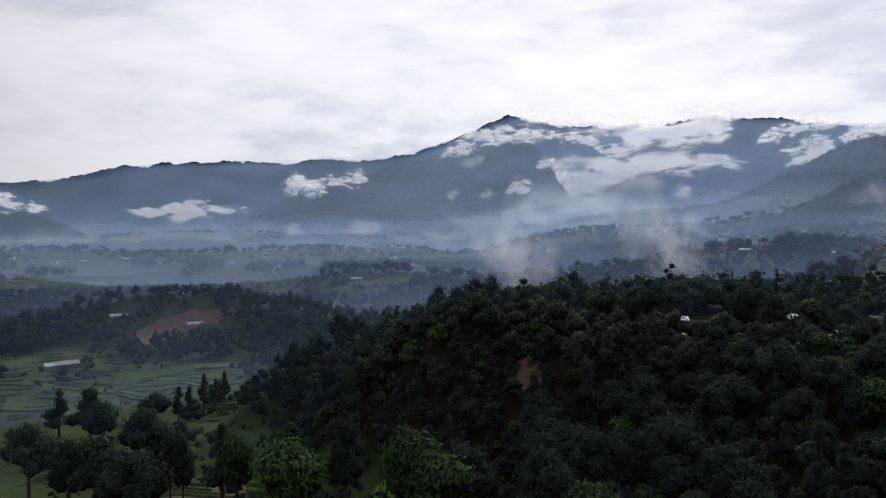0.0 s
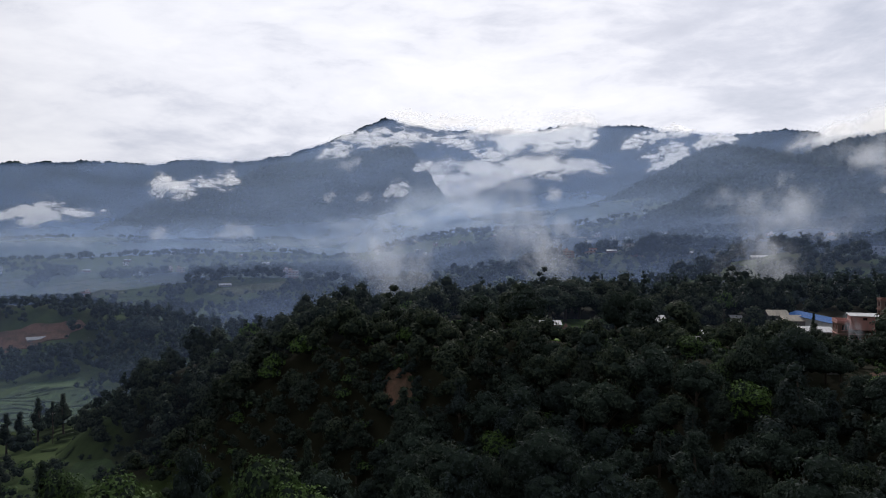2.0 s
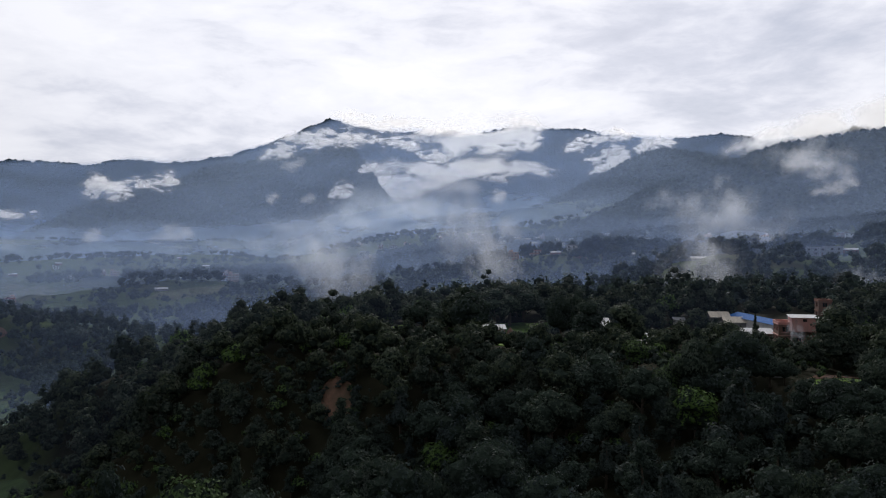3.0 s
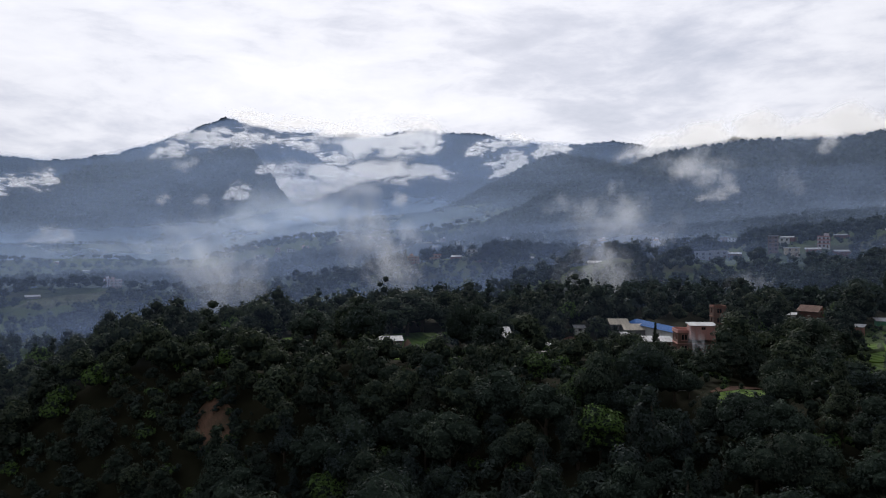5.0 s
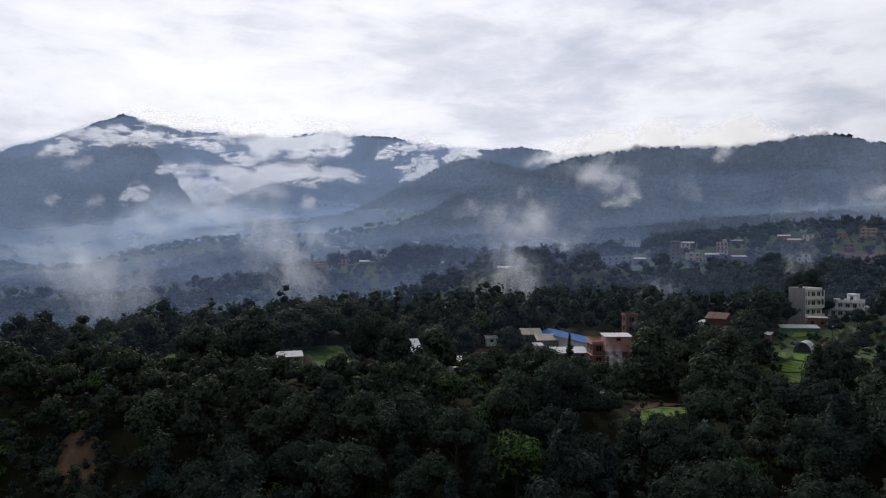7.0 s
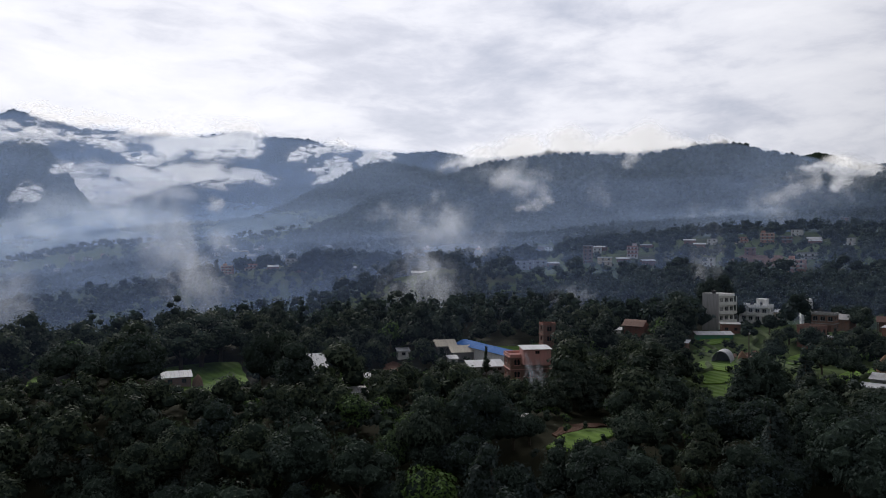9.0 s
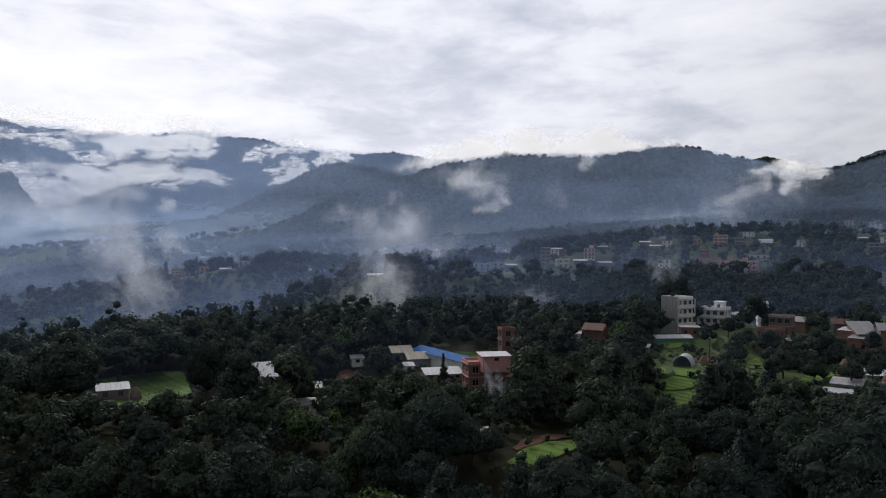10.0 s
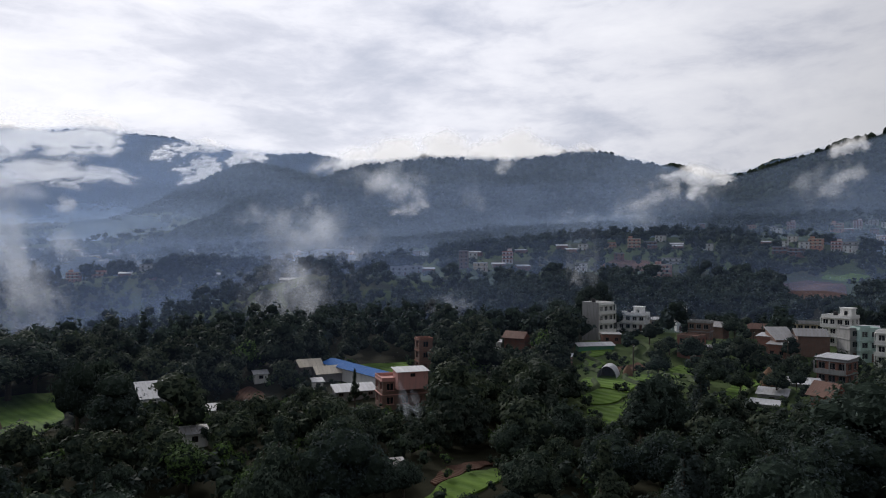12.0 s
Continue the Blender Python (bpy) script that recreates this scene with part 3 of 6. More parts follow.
M_STUBBLE = material("pale_dry_field", crop((0.06, 0.075, 0.035), (0.12, 0.13, 0.065), 0.5))


def raw_earth(n):
    where = n.add("ShaderNodeTexCoord").outputs["Object"]
    fine = n.noise(n.vec("MULTIPLY", where, (1.0, 0.30, 0.20)), 0.8, 7, 0.68)
    big = n.noise(where, 0.12, 4)
    colour = n.mix(fine, (0.060, 0.034, 0.024), (0.26, 0.150, 0.100))
    finish(n, n.mix(n.span(big, 0.45, 0.7), colour, (0.07, 0.055, 0.035)), 0.95, fine, 1.0, 0.8)


M_SCAR = material("bare_red_earth", raw_earth)

# open ground, kept free of trees: polygons on the plan
CLEAR = []
LOW = []      # houses and fields kept in the camera's view over the trees: x, y, half width, height in view

# ---------------------------------------------------------------- building parts


def part(name, data, parent, label="", at=(0, 0, 0)):
    ob = new(name, data)
    ob.parent = parent
    ob.location = at
    return tagged(ob, label) if label else ob


BOXES = {}


def box(name, sx, sy, sz, mat, at=(0, 0, 0)):
    """A box mesh from its lower front left corner, with small chamfers on the upright edges."""
    key = (name, round(sx, 3), round(sy, 3), round(sz, 3), mat.name, at)
    if key not in BOXES:
        c = min(sx, sy) * 0.06
        ring = [(c, 0), (sx - c, 0), (sx, c), (sx, sy - c), (sx - c, sy), (c, sy), (0, sy - c), (0, c)]
        v = [(at[0] + x, at[1] + y, at[2] + z) for z in (0, sz) for x, y in ring]
        faces = [tuple(range(8, 16)), tuple(range(7, -1, -1))] + [(k, (k + 1) % 8, 8 + (k + 1) % 8, 8 + k) for k in range(8)]
        BOXES[key] = mesh_of(name, v, faces, [mat])
    return BOXES[key]


def wall_mesh(w, d, h, openings, mat, sink=1.5, reveal=0.2):
    """Four outer walls with holes: openings are (side, x0, x1, z0, z1), side 0 front, 1 right, 2 back, 3 left."""
    verts, faces = [], []
    sides = [((0, 0), (1, 0), w), ((w, 0), (0, 1), d), ((w, d), (-1, 0), w), ((0, d), (0, -1), d)]
    for side, ((ox, oy), (ux, uy), length) in enumerate(sides):
        holes = [o[1:] for o in openings if o[0] == side]
        xs = sorted({0.0, length, *[v for o in holes for v in o[:2]]})
        zs = sorted({-sink, h, *[v for o in holes for v in o[2:]]})

        def put(a, z, deep=0.0):
            verts.append((ox + ux * a - uy * deep, oy + uy * a + ux * deep, z))
            return len(verts) - 1

        for x0, x1 in zip(xs, xs[1:]):
            for z0, z1 in zip(zs, zs[1:]):
                mx, mz = (x0 + x1) / 2, (z0 + z1) / 2
                if any(a < mx < b and c < mz < e for a, b, c, e in holes):
                    continue
                faces.append((put(x0, z0), put(x1, z0), put(x1, z1), put(x0, z1)))
        for a, b, c, e in holes:
            for p, q in (((a, c), (b, c)), ((b, c), (b, e)), ((b, e), (a, e)), ((a, e), (a, c))):
                faces.append((put(*p), put(*q), put(*q, reveal), put(*p, reveal)))
    return mesh_of("wall", verts, faces, [mat])


def window_meshes(w, h, mat):
    """A frame with a middle bar, and the pane behind it."""
    t, v, f = 0.07, [], []
    for x0, x1, z0, z1 in ((0, w, 0, t), (0, w, h - t, h), (0, t, t, h - t), (w - t, w, t, h - t), (w / 2 - t / 2, w / 2 + t / 2, t, h - t)):
        b = len(v)
        v += [(x, y, z) for y in (0.10, 0.17) for x, z in ((x0, z0), (x1, z0), (x1, z1), (x0, z1))]
        f += [(b, b + 1, b + 2, b + 3), (b + 1, b, b + 4, b + 5), (b + 2, b + 1, b + 5, b + 6), (b + 3, b + 2, b + 6, b + 7), (b, b + 3, b + 7, b + 4)]
    pane = [(0, 0.18, 0), (w, 0.18, 0), (w, 0.18, h), (0, 0.18, h), (0, 0.2, 0), (w, 0.2, 0), (w, 0.2, h), (0, 0.2, h)]
    return mesh_of("window", v, f, [mat]), mesh_of("pane", pane, [(0, 1, 2, 3), (5, 4, 7, 6)], [M_GLASS])


WINDOWS = {}


def put_window(root, side, w, d, x0, z0, ww, wh, mat):
    key = (round(ww, 2), round(wh, 2), mat.name)
    if key not in WINDOWS:
        WINDOWS[key] = window_meshes(ww, wh, mat)
    frame_mesh, pane_mesh = WINDOWS[key]
    at = [(x0, 0, z0), (w, x0, z0), (w - x0, d, z0), (0, d - x0, z0)][side]
    win = part("window", frame_mesh, root, "", at)
    win.rotation_euler = (0, 0, radians(90 * side))
    part("pane", pane_mesh, win)
    return win


def ring_mesh(name, w, d, z, h, thick, mat, out=0.0):
    """A parapet or band round a rectangle."""
    o, i = out, thick - out
    v = []
    for zz in (z, z + h):
        v += [(-o, -o, zz), (w + o, -o, zz), (w + o, d + o, zz), (-o, d + o, zz), (i, i, zz), (w - i, i, zz), (w - i, d - i, zz), (i, d - i, zz)]
    f = []
    for k in range(4):
        n = (k + 1) % 4
        f += [(k, n, n + 8, k + 8), (n + 4, k + 4, k + 12, n + 12), (k + 8, n + 8, n + 12, k + 12), (n, k, k + 4, n + 4)]
    return mesh_of(name, v, f, [mat])


def cylinder_mesh(name, r, h, mat, sides=14):
    v = [(r * math.cos(6.2832 * k / sides), r * math.sin(6.2832 * k / sides), z) for z in (0, h) for k in range(sides)]
    v += [(0, 0, h + 0.18 * r)]
    f = [(k, (k + 1) % sides, sides + (k + 1) % sides, sides + k) for k in range(sides)]
    f += [(sides + k, sides + (k + 1) % sides, 2 * sides) for k in range(sides)]
    return mesh_of(name, v, f, [mat])


def foot_of(x, y, turn, w, d):
    c, s = math.cos(radians(turn)), math.sin(radians(turn))
    us, vs = np.array([0, w, w, 0, w / 2]), np.array([0, 0, d, d, d / 2])
    return float(ground_z(x + us * c - vs * s, y + us * s + vs * c).mean())


def yard(x, y, turn, w, d, front=7.0, margin=2.0, hidden=False):
    """Keeps trees off a house and the ground before it."""
    c, s = math.cos(radians(turn)), math.sin(radians(turn))
    if not hidden:
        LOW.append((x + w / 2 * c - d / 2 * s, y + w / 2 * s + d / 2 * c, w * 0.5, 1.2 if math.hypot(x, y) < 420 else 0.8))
    CLEAR.append([(x + u * c - v * s, y + u * s + v * c) for u, v in ((-margin, -front), (w + margin, -front), (w + margin, d + margin), (-margin, d + margin))])


def block_house(x, y, turn, w, d, storeys, wall, trim, label, front=3, side=2, balcony=0, parapet=0.8, tower=0.0, tank=False,
                roof=None, group="", high=2.75, base=None, category="house", sills=True, blank=False):
    """A flat-roofed house of brick or concrete, from its front left corner."""
    root = new("house")
    z = foot_of(x, y, turn, w, d) if base is None else base
    root.matrix_world = pose(x, y, z, 0, 0, turn)
    yard(x, y, turn, w, d)
    h = storeys * high
    ww, wh, holes, wins = 1.45, 1.45, [], []
    for level in range(storeys):
        for s, n, length in ((0, front, w), (1, side, d), (3, side, d)):
            for k in range(n):
                x0 = (k + 0.5) * length / n - ww / 2
                z0 = level * high + 0.85
                if s == 0 and level == 0 and k == n - 1:
                    holes.append((0, x0, x0 + 1.0, 0.05, 2.15))
                    continue
                holes.append((s, x0, x0 + ww, z0, z0 + wh))
                wins.append((s, x0, z0))
    part("wall", wall_mesh(w, d, h, holes, wall), root)
    for s, x0, z0 in wins:
        put_window(root, s, w, d, x0, z0, ww, wh, trim)
        if sills and s == 0:
            part("sill", box("sill", ww + 0.3, 0.16, 0.08, trim, (-0.15, -0.14, -0.09)), root, "", (x0, 0, z0))
    if blank:
        part("side_wall", box("side_wall", 0.06, d + 0.1, h + 2.1, M_GREY, (-0.28, -0.05, -1.4)), root, "blank grey concrete side wall")
    if front:
        part("door", box("door", 1.0, 0.06, 2.1, M_TIN_RUST), root, "", ((front - 0.5) * w / front - ww / 2, 0.12, 0.05))
    for level in range(1, storeys + 1):
        deep = balcony if level < storeys else min(balcony, 0.5)
        part("slab", box("slab", w + 0.5, d + 0.3 + deep, 0.18, trim, (-0.25, -0.15 - deep, -0.09)), root, "", (0, 0, level * high))
        if balcony and level < storeys:
            part("balcony_rail", box("balcony_rail", w + 0.4, 0.09, 0.85, trim, (-0.2, -0.1 - deep, 0.09)), root, "", (0, 0, level * high))
            for k in range(3):
                part("post", box("post", 0.22, 0.22, high - 0.18, trim, (0, -0.1 - deep, 0.09)), root, "", (-0.15 + k * (w + 0.08) / 2, 0, (level - 1) * high if level == 1 else level * high - 0.0))
    if parapet:
        part("parapet", ring_mesh("parapet", w, d, h + 0.09, parapet, 0.18, trim, 0.1), root)
    if tower:
        tw, td = min(3.2, w * 0.45), min(3.4, d * 0.5)
        tall = part("stair_tower", wall_mesh(tw, td, tower, [(0, tw / 2 - 0.5, tw / 2 + 0.5, 0.6, 1.9)], wall, 0.0), root, "", (w * tower_side(x), d - td - 0.4, h + 0.09))
        part("tower_roof", box("tower_roof", tw + 0.6, td + 0.6, 0.16, trim, (-0.3, -0.3, tower)), tall)
    if tank:
        part("water_tank", cylinder_mesh("water_tank", 0.65, 1.5, M_TANK), root, "black plastic rooftop water tank", (w * 0.30, d * 0.6, h + 0.09 + (tower + 0.16 if tower and tower_side(x) < 0.3 else 0)))
    if roof is not None:
        tin_sheets(root, -0.4, -0.5, w + 0.8, d + 1.0, h + 0.12 + parapet, h + 0.5 + parapet, roof)
    return tagged(root, label, category, group)


def tower_side(x):
    return 0.08 if int(x) % 2 else 0.5


SHEETS = {}


def tin_sheets(root, x, y, w, d, z0, z1, mat, name="roof_sheet"):
    """Overlapping metal sheets side by side on one slope, from its eave (z0) to its top (z1)."""
    n = max(2, round(w / 0.95))
    s = w / n
    key = (round(s, 2), round(d, 2), round(z1 - z0, 2), mat.name)
    if key not in SHEETS:
        v = []
        for zz in (0.0, -0.05):
            for yy, rise in ((0, 0), (d, z1 - z0)):
                v += [(0, yy, rise + zz), (s * 0.12, yy, rise + zz + 0.05), (s * 0.5, yy, rise + zz + 0.015), (s * 0.9, yy, rise + zz + 0.02), (s + 0.02, yy, rise + zz - 0.01)]
        f = [(k, k + 1, k + 6, k + 5) for k in range(4)] + [(k + 11, k + 10, k + 15, k + 16) for k in range(4)] + [(k + 1, k, k + 10, k + 11) for k in range(4)]
        SHEETS[key] = mesh_of(name, v, f, [mat])
    for k in range(n):
        part(name, SHEETS[key], root, "", (x + k * s, y, z0 + 0.012 * (k % 2)))


def shed(x, y, turn, w, d, low, tall, wall, roof, label, gable=False, windows=2, category="shed", group="", base=None, over=0.35, hidden=False):
    """A low building under sheet metal, from its front left corner: lean-to, or with a ridge along its length."""
    root = new("shed")
    z = foot_of(x, y, turn, w, d) if base is None else base
    root.matrix_world = pose(x, y, z, 0, 0, turn)
    yard(x, y, turn, w, d, 1.0 if hidden else 5.0, 1.0, hidden)
    holes = [(0, (k + 0.5) * w / windows - 0.5, (k + 0.5) * w / windows + 0.5, 0.9, min(low - 0.3, 1.9)) for k in range(windows)]
    part("wall", wall_mesh(w, d, low, holes, wall), root)
    for s, x0, x1, z0, z1 in holes:
        put_window(root, 0, w, d, x0, z0, 1.0, z1 - z0, M_TIN_RUST)
    top = [(0, 0, low), (w, 0, low), (w, d, low), (0, d, low)]
    if gable:
        v = top + [(0, d / 2, tall), (w, d / 2, tall)]
        for tri in ((3, 0, 4), (1, 2, 5)):
            part("gable_wall", mesh_of("gable_wall", [v[i] for i in tri] + [(a, b, c - 0.02) for a, b, c in [v[i] for i in tri]], [(0, 1, 2), (5, 4, 3)], [wall]), root)
        tin_sheets(root, -over, -over, w + 2 * over, d / 2 + over, low - over * (tall - low) / (d / 2) + 0.06, tall + 0.06, roof)
        before = len(root.children)
        n = max(2, round((w + 2 * over) / 0.95))
        tin_sheets(root, 0, 0, w + 2 * over, d / 2 + over, low - over * (tall - low) / (d / 2) + 0.06, tall + 0.06, roof)
        for ob in list(root.children)[before:]:
            ob.location = (w + over - ob.location.x, d + over, ob.location.z)
            ob.rotation_euler = (0, 0, math.pi)
    else:
        v = top + [(w, d, tall), (0, d, tall)]
        part("upper_wall", mesh_of("upper_wall", v, [(1, 2, 4), (3, 0, 5), (2, 3, 5, 4)], [wall]), root)
        rise = (tall - low) / d * over
        tin_sheets(root, -over, -over, w + 2 * over, d + 2 * over, low - rise + 0.06, tall + rise + 0.06, roof)
    return tagged(root, label, category, group)


def field(name, corners, mat, label, lift=0.25, kind="structure", category="field"):
    """A patch of worked ground laid over the land, with a soft, uneven edge and a shallow bank round it."""
    c = np.array(corners, float)
    loop = np.concatenate([np.linspace(a, b, 9)[:-1] for a, b in zip(c, np.roll(c, -1, 0))])
    loop = (np.roll(loop, 1, 0) + loop + np.roll(loop, -1, 0)) / 3
    loop = loop + np.stack([waves(loop[:, 0], loop[:, 1], 9, 2), waves(loop[:, 0], loop[:, 1], 7, 6)], 1) * 0.25
    mid = loop.mean(0)
    steps = np.linspace(0.02, 1, 14)
    pts = mid + (loop - mid)[None] * steps[:, None, None]
    z = ground_z(pts[..., 0], pts[..., 1]) + lift
    outer = mid + (loop - mid) * 1.02
    zo = ground_z(outer[:, 0], outer[:, 1]) - 0.4
    v = np.concatenate([np.concatenate([pts, z[..., None]], -1).reshape(-1, 3), np.concatenate([outer, zo[:, None]], -1)])
    n, faces = len(loop), []
    for r in range(len(steps)):
        for k in range(n):
            faces.append((r * n + k, r * n + (k + 1) % n, (r + 1) * n + (k + 1) % n, (r + 1) * n + k))
    faces.append(tuple(range(n - 1, -1, -1)))
    me = mesh_of(name, v, faces, [mat])
    bm = bmesh.new()
    bm.from_mesh(me)
    bmesh.ops.recalc_face_normals(bm, faces=bm.faces)
    if sum(f.normal.z for f in bm.faces) < 0:
        bmesh.ops.reverse_faces(bm, faces=bm.faces)
    bm.to_mesh(me)
    bm.free()
    CLEAR.append([tuple(p) for p in c])
    mid = c.mean(0)
    if mat is M_CROP and mid[1] < 260:      # seen whole, down to its near edge
        mid = mid + 0.3 * (c[np.argmin(np.hypot(c[:, 0] - 30, c[:, 1] - 45))] - mid)
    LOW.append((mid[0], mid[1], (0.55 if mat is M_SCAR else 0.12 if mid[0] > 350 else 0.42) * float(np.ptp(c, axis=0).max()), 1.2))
    return tagged(new(name, me), label, category, kind=kind)




def straw(n):
    where = n.add("ShaderNodeTexCoord").outputs["Object"]
    fine = n.noise(n.vec("MULTIPLY", where, (6.0, 6.0, 1.0)), 1.5, 5)
    finish(n, n.mix(fine, (0.10, 0.055, 0.035), (0.24, 0.15, 0.09)), 0.95, fine, 0.8, 0.08)


M_STRAW = material("old_straw", straw)


def straw_stack(x, y, size=1.0):
    """A stack of old straw: a bulging, ragged cone with a cap."""
    rng = np.random.RandomState(int(x))
    profile = [(1.1, 0), (1.25, 0.5), (1.15, 1.2), (0.9, 1.9), (0.5, 2.5), (0.15, 2.9)]
    v = [(r * size * (1 + 0.12 * rng.normal()) * math.cos(k * 0.4488), r * size * (1 + 0.12 * rng.normal()) * math.sin(k * 0.4488), z * size + 0.05 * rng.normal() * (z > 0)) for r, z in profile for k in range(14)]
    v.append((0, 0, 3.05 * size))
    f = [(i * 14 + k, i * 14 + (k + 1) % 14, i * 14 + 14 + (k + 1) % 14, i * 14 + 14 + k) for i in range(5) for k in range(14)] + [(70 + k, 70 + (k + 1) % 14, 84) for k in range(14)]
    ob = new("straw_stack", mesh_of("straw_stack", v, f, [M_STRAW], True))
    ob.location = (x, y, float(ground_z(x, y)) - 0.05)
    return tagged(ob, "brown weathered straw stack standing on the grass", "straw stack")


def arched_shelter(x, y, turn, w=4.4, d=5.0, h=2.9):
    """A half-round tin shelter with an open front."""
    root = new("arched_shelter")
    root.matrix_world = pose(x, y, foot_of(x, y, turn, w, d), 0, 0, turn)
    yard(x, y, turn, w, d, 4.0)
    for k in range(5):
        y0, y1, v = k * d / 5, (k + 1) * d / 5 + 0.05, []
        for yy in (y0, y1):
            for lift in (0.0, -0.07):
                v += [(w / 2 - (w / 2 + lift + 0.012 * (k % 2)) * math.cos(math.pi * i / 14), yy, (h + lift + 0.012 * (k % 2)) * math.sin(math.pi * i / 14)) for i in range(15)]
        f = [(i, i + 1, 30 + i + 1, 30 + i) for i in range(14)] + [(15 + i + 1, 15 + i, 45 + i, 45 + i + 1) for i in range(14)] + [(i + 1, i, 15 + i, 16 + i) for i in range(14)]
        part("roof_sheet", mesh_of("roof_sheet", v, f, [M_TIN]), root)
    v = [(w / 2 - (w / 2 - 0.1) * math.cos(math.pi * i / 14), d - 0.1, (h - 0.1) * math.sin(math.pi * i / 14)) for i in range(15)]
    v += [(a, b - 0.05, c) for a, b, c in v]
    part("back_wall", mesh_of("back_wall", v, [tuple(range(15)), tuple(range(29, 14, -1))], [M_TIN_OLD]), root)
    return tagged(root, "half-round pale tin shelter beside the terrace fields", "shelter")


def utility_pole(x, y, height):
    root = new("utility_pole")
    root.matrix_world = pose(x, y, float(ground_z(x, y)), 0, 0, 20)
    part("pole", mesh_of("pole", *tube([(0, 0, -0.5), (0, 0, height * 0.5), (0, 0, height)], [0.16, 0.13, 0.10], 8), [M_BARK], True), root)
    part("crossarm", box("crossarm", 1.6, 0.12, 0.14, M_BARK, (-0.8, -0.06, 0)), root, "", (0, -0.14, height - 0.7))
    for k in range(3):
        part("insulator", box("insulator", 0.10, 0.10, 0.2, M_WHITE, (-0.05, -0.05, 0)), root, "", (-0.7 + 0.7 * k, -0.14, height - 0.56))
    return tagged(root, "wooden utility pole with a crossarm", "utility pole")


def terrace_banks(corners, way, gap, mat, label, seed=1):
    """Low winding grass banks that part the terraces of a field."""
    c = np.array(corners, float)
    mid, half = c.mean(0), float(np.ptp(c, axis=0).max()) * 0.75
    u = np.array([math.cos(math.radians(way)), math.sin(math.radians(way))])
    w = np.array([-u[1], u[0]])
    rng = np.random.RandomState(seed)
    V, F, base = [], [], 0
    across = -half
    while across < half:
        across += gap * rng.uniform(0.6, 1.4)
        along = np.arange(-half, half, 2.5)
        p = mid + along[:, None] * u + (across + 3.5 * waves(along, along * 0 + across * 0.6, 38, seed))[:, None] * w
        keep = (inside(p[:, 0], p[:, 1], corners) > 0) & (waves(p[:, 0], p[:, 1], 30, seed + 3) > -0.55)
        for k in range(len(p) - 1):
            if keep[k] and keep[k + 1]:
                a, b = p[k], p[k + 1]
                for s, up in ((-0.75, -0.1), (-0.25, 0.55), (0.3, 0.5), (0.75, -0.1)):
                    for q in (a, b):
                        r = q + w * s
                        V.append((r[0], r[1], 0.3 + up))
                F += [(base + i, base + i + 1, base + i + 3, base + i + 2) for i in (0, 2, 4)]
                base += 8
    if V:
        V = np.array(V)
        V[:, 2] += ground_z(V[:, 0], V[:, 1])
        return tagged(new("terrace_bank", mesh_of("terrace_bank", np.array(V), F, [mat], True)), label, "terrace", kind="stuff")




VILLAGE = []


def village_kinds():
    plans = [(M_ORANGE, M_CREAM, 11, 9, 3, "orange three-storey village house with balconies"), (M_CREAM, M_ORANGE, 10, 8, 2, "cream village house with orange trim"),
             (M_WHITE, M_GREY, 13, 9, 2, "pale flat-roofed village house"), (M_WHITE, M_PINK, 8, 8, 3, "white three-storey village house with pink trim"),
             (M_BRICK, M_GREY, 11, 8, 2, "red brick village house with a flat roof"), (M_GREY, M_GREY, 13, 9, 2, "grey concrete village house, unfinished")]
    for wall, trim, w, d, n, label in plans:
        VILLAGE.append(lambda x, y, turn, z, a=(wall, trim, w, d, n, label): block_house(x, y, turn, a[2], a[3], a[4], a[0], a[1], a[5], 3, 2, 0.8, 0.6, 2.4 if a[4] == 3 else 0.0, a[4] == 3, group="village houses", base=z, sills=False))
    VILLAGE.append(lambda x, y, turn, z: shed(x, y, turn, 10, 7, 2.8, 3.8, M_BRICK, M_TIN, "low village house with a pale tin roof", True, 2, "house", "village houses", z))
    VILLAGE.append(lambda x, y, turn, z: shed(x, y, turn, 12, 6, 2.4, 3.6, M_GREY, M_TIN, "long farm shed with a pale tin roof", True, 4, "shed", "farm sheds", z))
    VILLAGE.append(lambda x, y, turn, z: shed(x, y, turn, 11, 7, 2.6, 3.9, M_BRICK_OLD, M_TIN_OLD, "old farmhouse with a dull roof", True, 2, "house", "village houses", z))
    VILLAGE.append(lambda x, y, turn, z: block_house(x, y, turn, 7, 7, 5, M_BRICK_OLD, M_GREY, "unfinished brick tower on the wooded ridge", 2, 2, 0.0, 0.5, 0.0, False, base=z, category="tower", sills=False))
    # kinds 10 to 12: plain small houses
    for wall, trim, w, d, n, label in ((M_WHITE, M_GREY, 8, 7, 2, "small whitewashed village house"), (M_CREAM, M_WHITE, 9, 7, 2, "small cream village house"), (M_BRICK, M_GREY, 8, 7, 2, "small brick village house")):
        VILLAGE.append(lambda x, y, turn, z, a=(wall, trim, w, d, n, label): block_house(x, y, turn, a[2], a[3], a[4], a[0], a[1], a[5], 2, 0, 0.0, 0.5, group="village houses", base=z, sills=False))


village_kinds()
MADE = {}


def village(kind, x, y, turn):
    z = float(ground_z(x, y)) - 0.3
    yard(x, y, turn, 11, 8, 9.0, 2.0)
    if kind in MADE:
        return copy_thing(MADE[kind], pose(x, y, z, 0, 0, turn))
    MADE[kind] = VILLAGE[kind](x, y, turn, z)
    return MADE[kind]



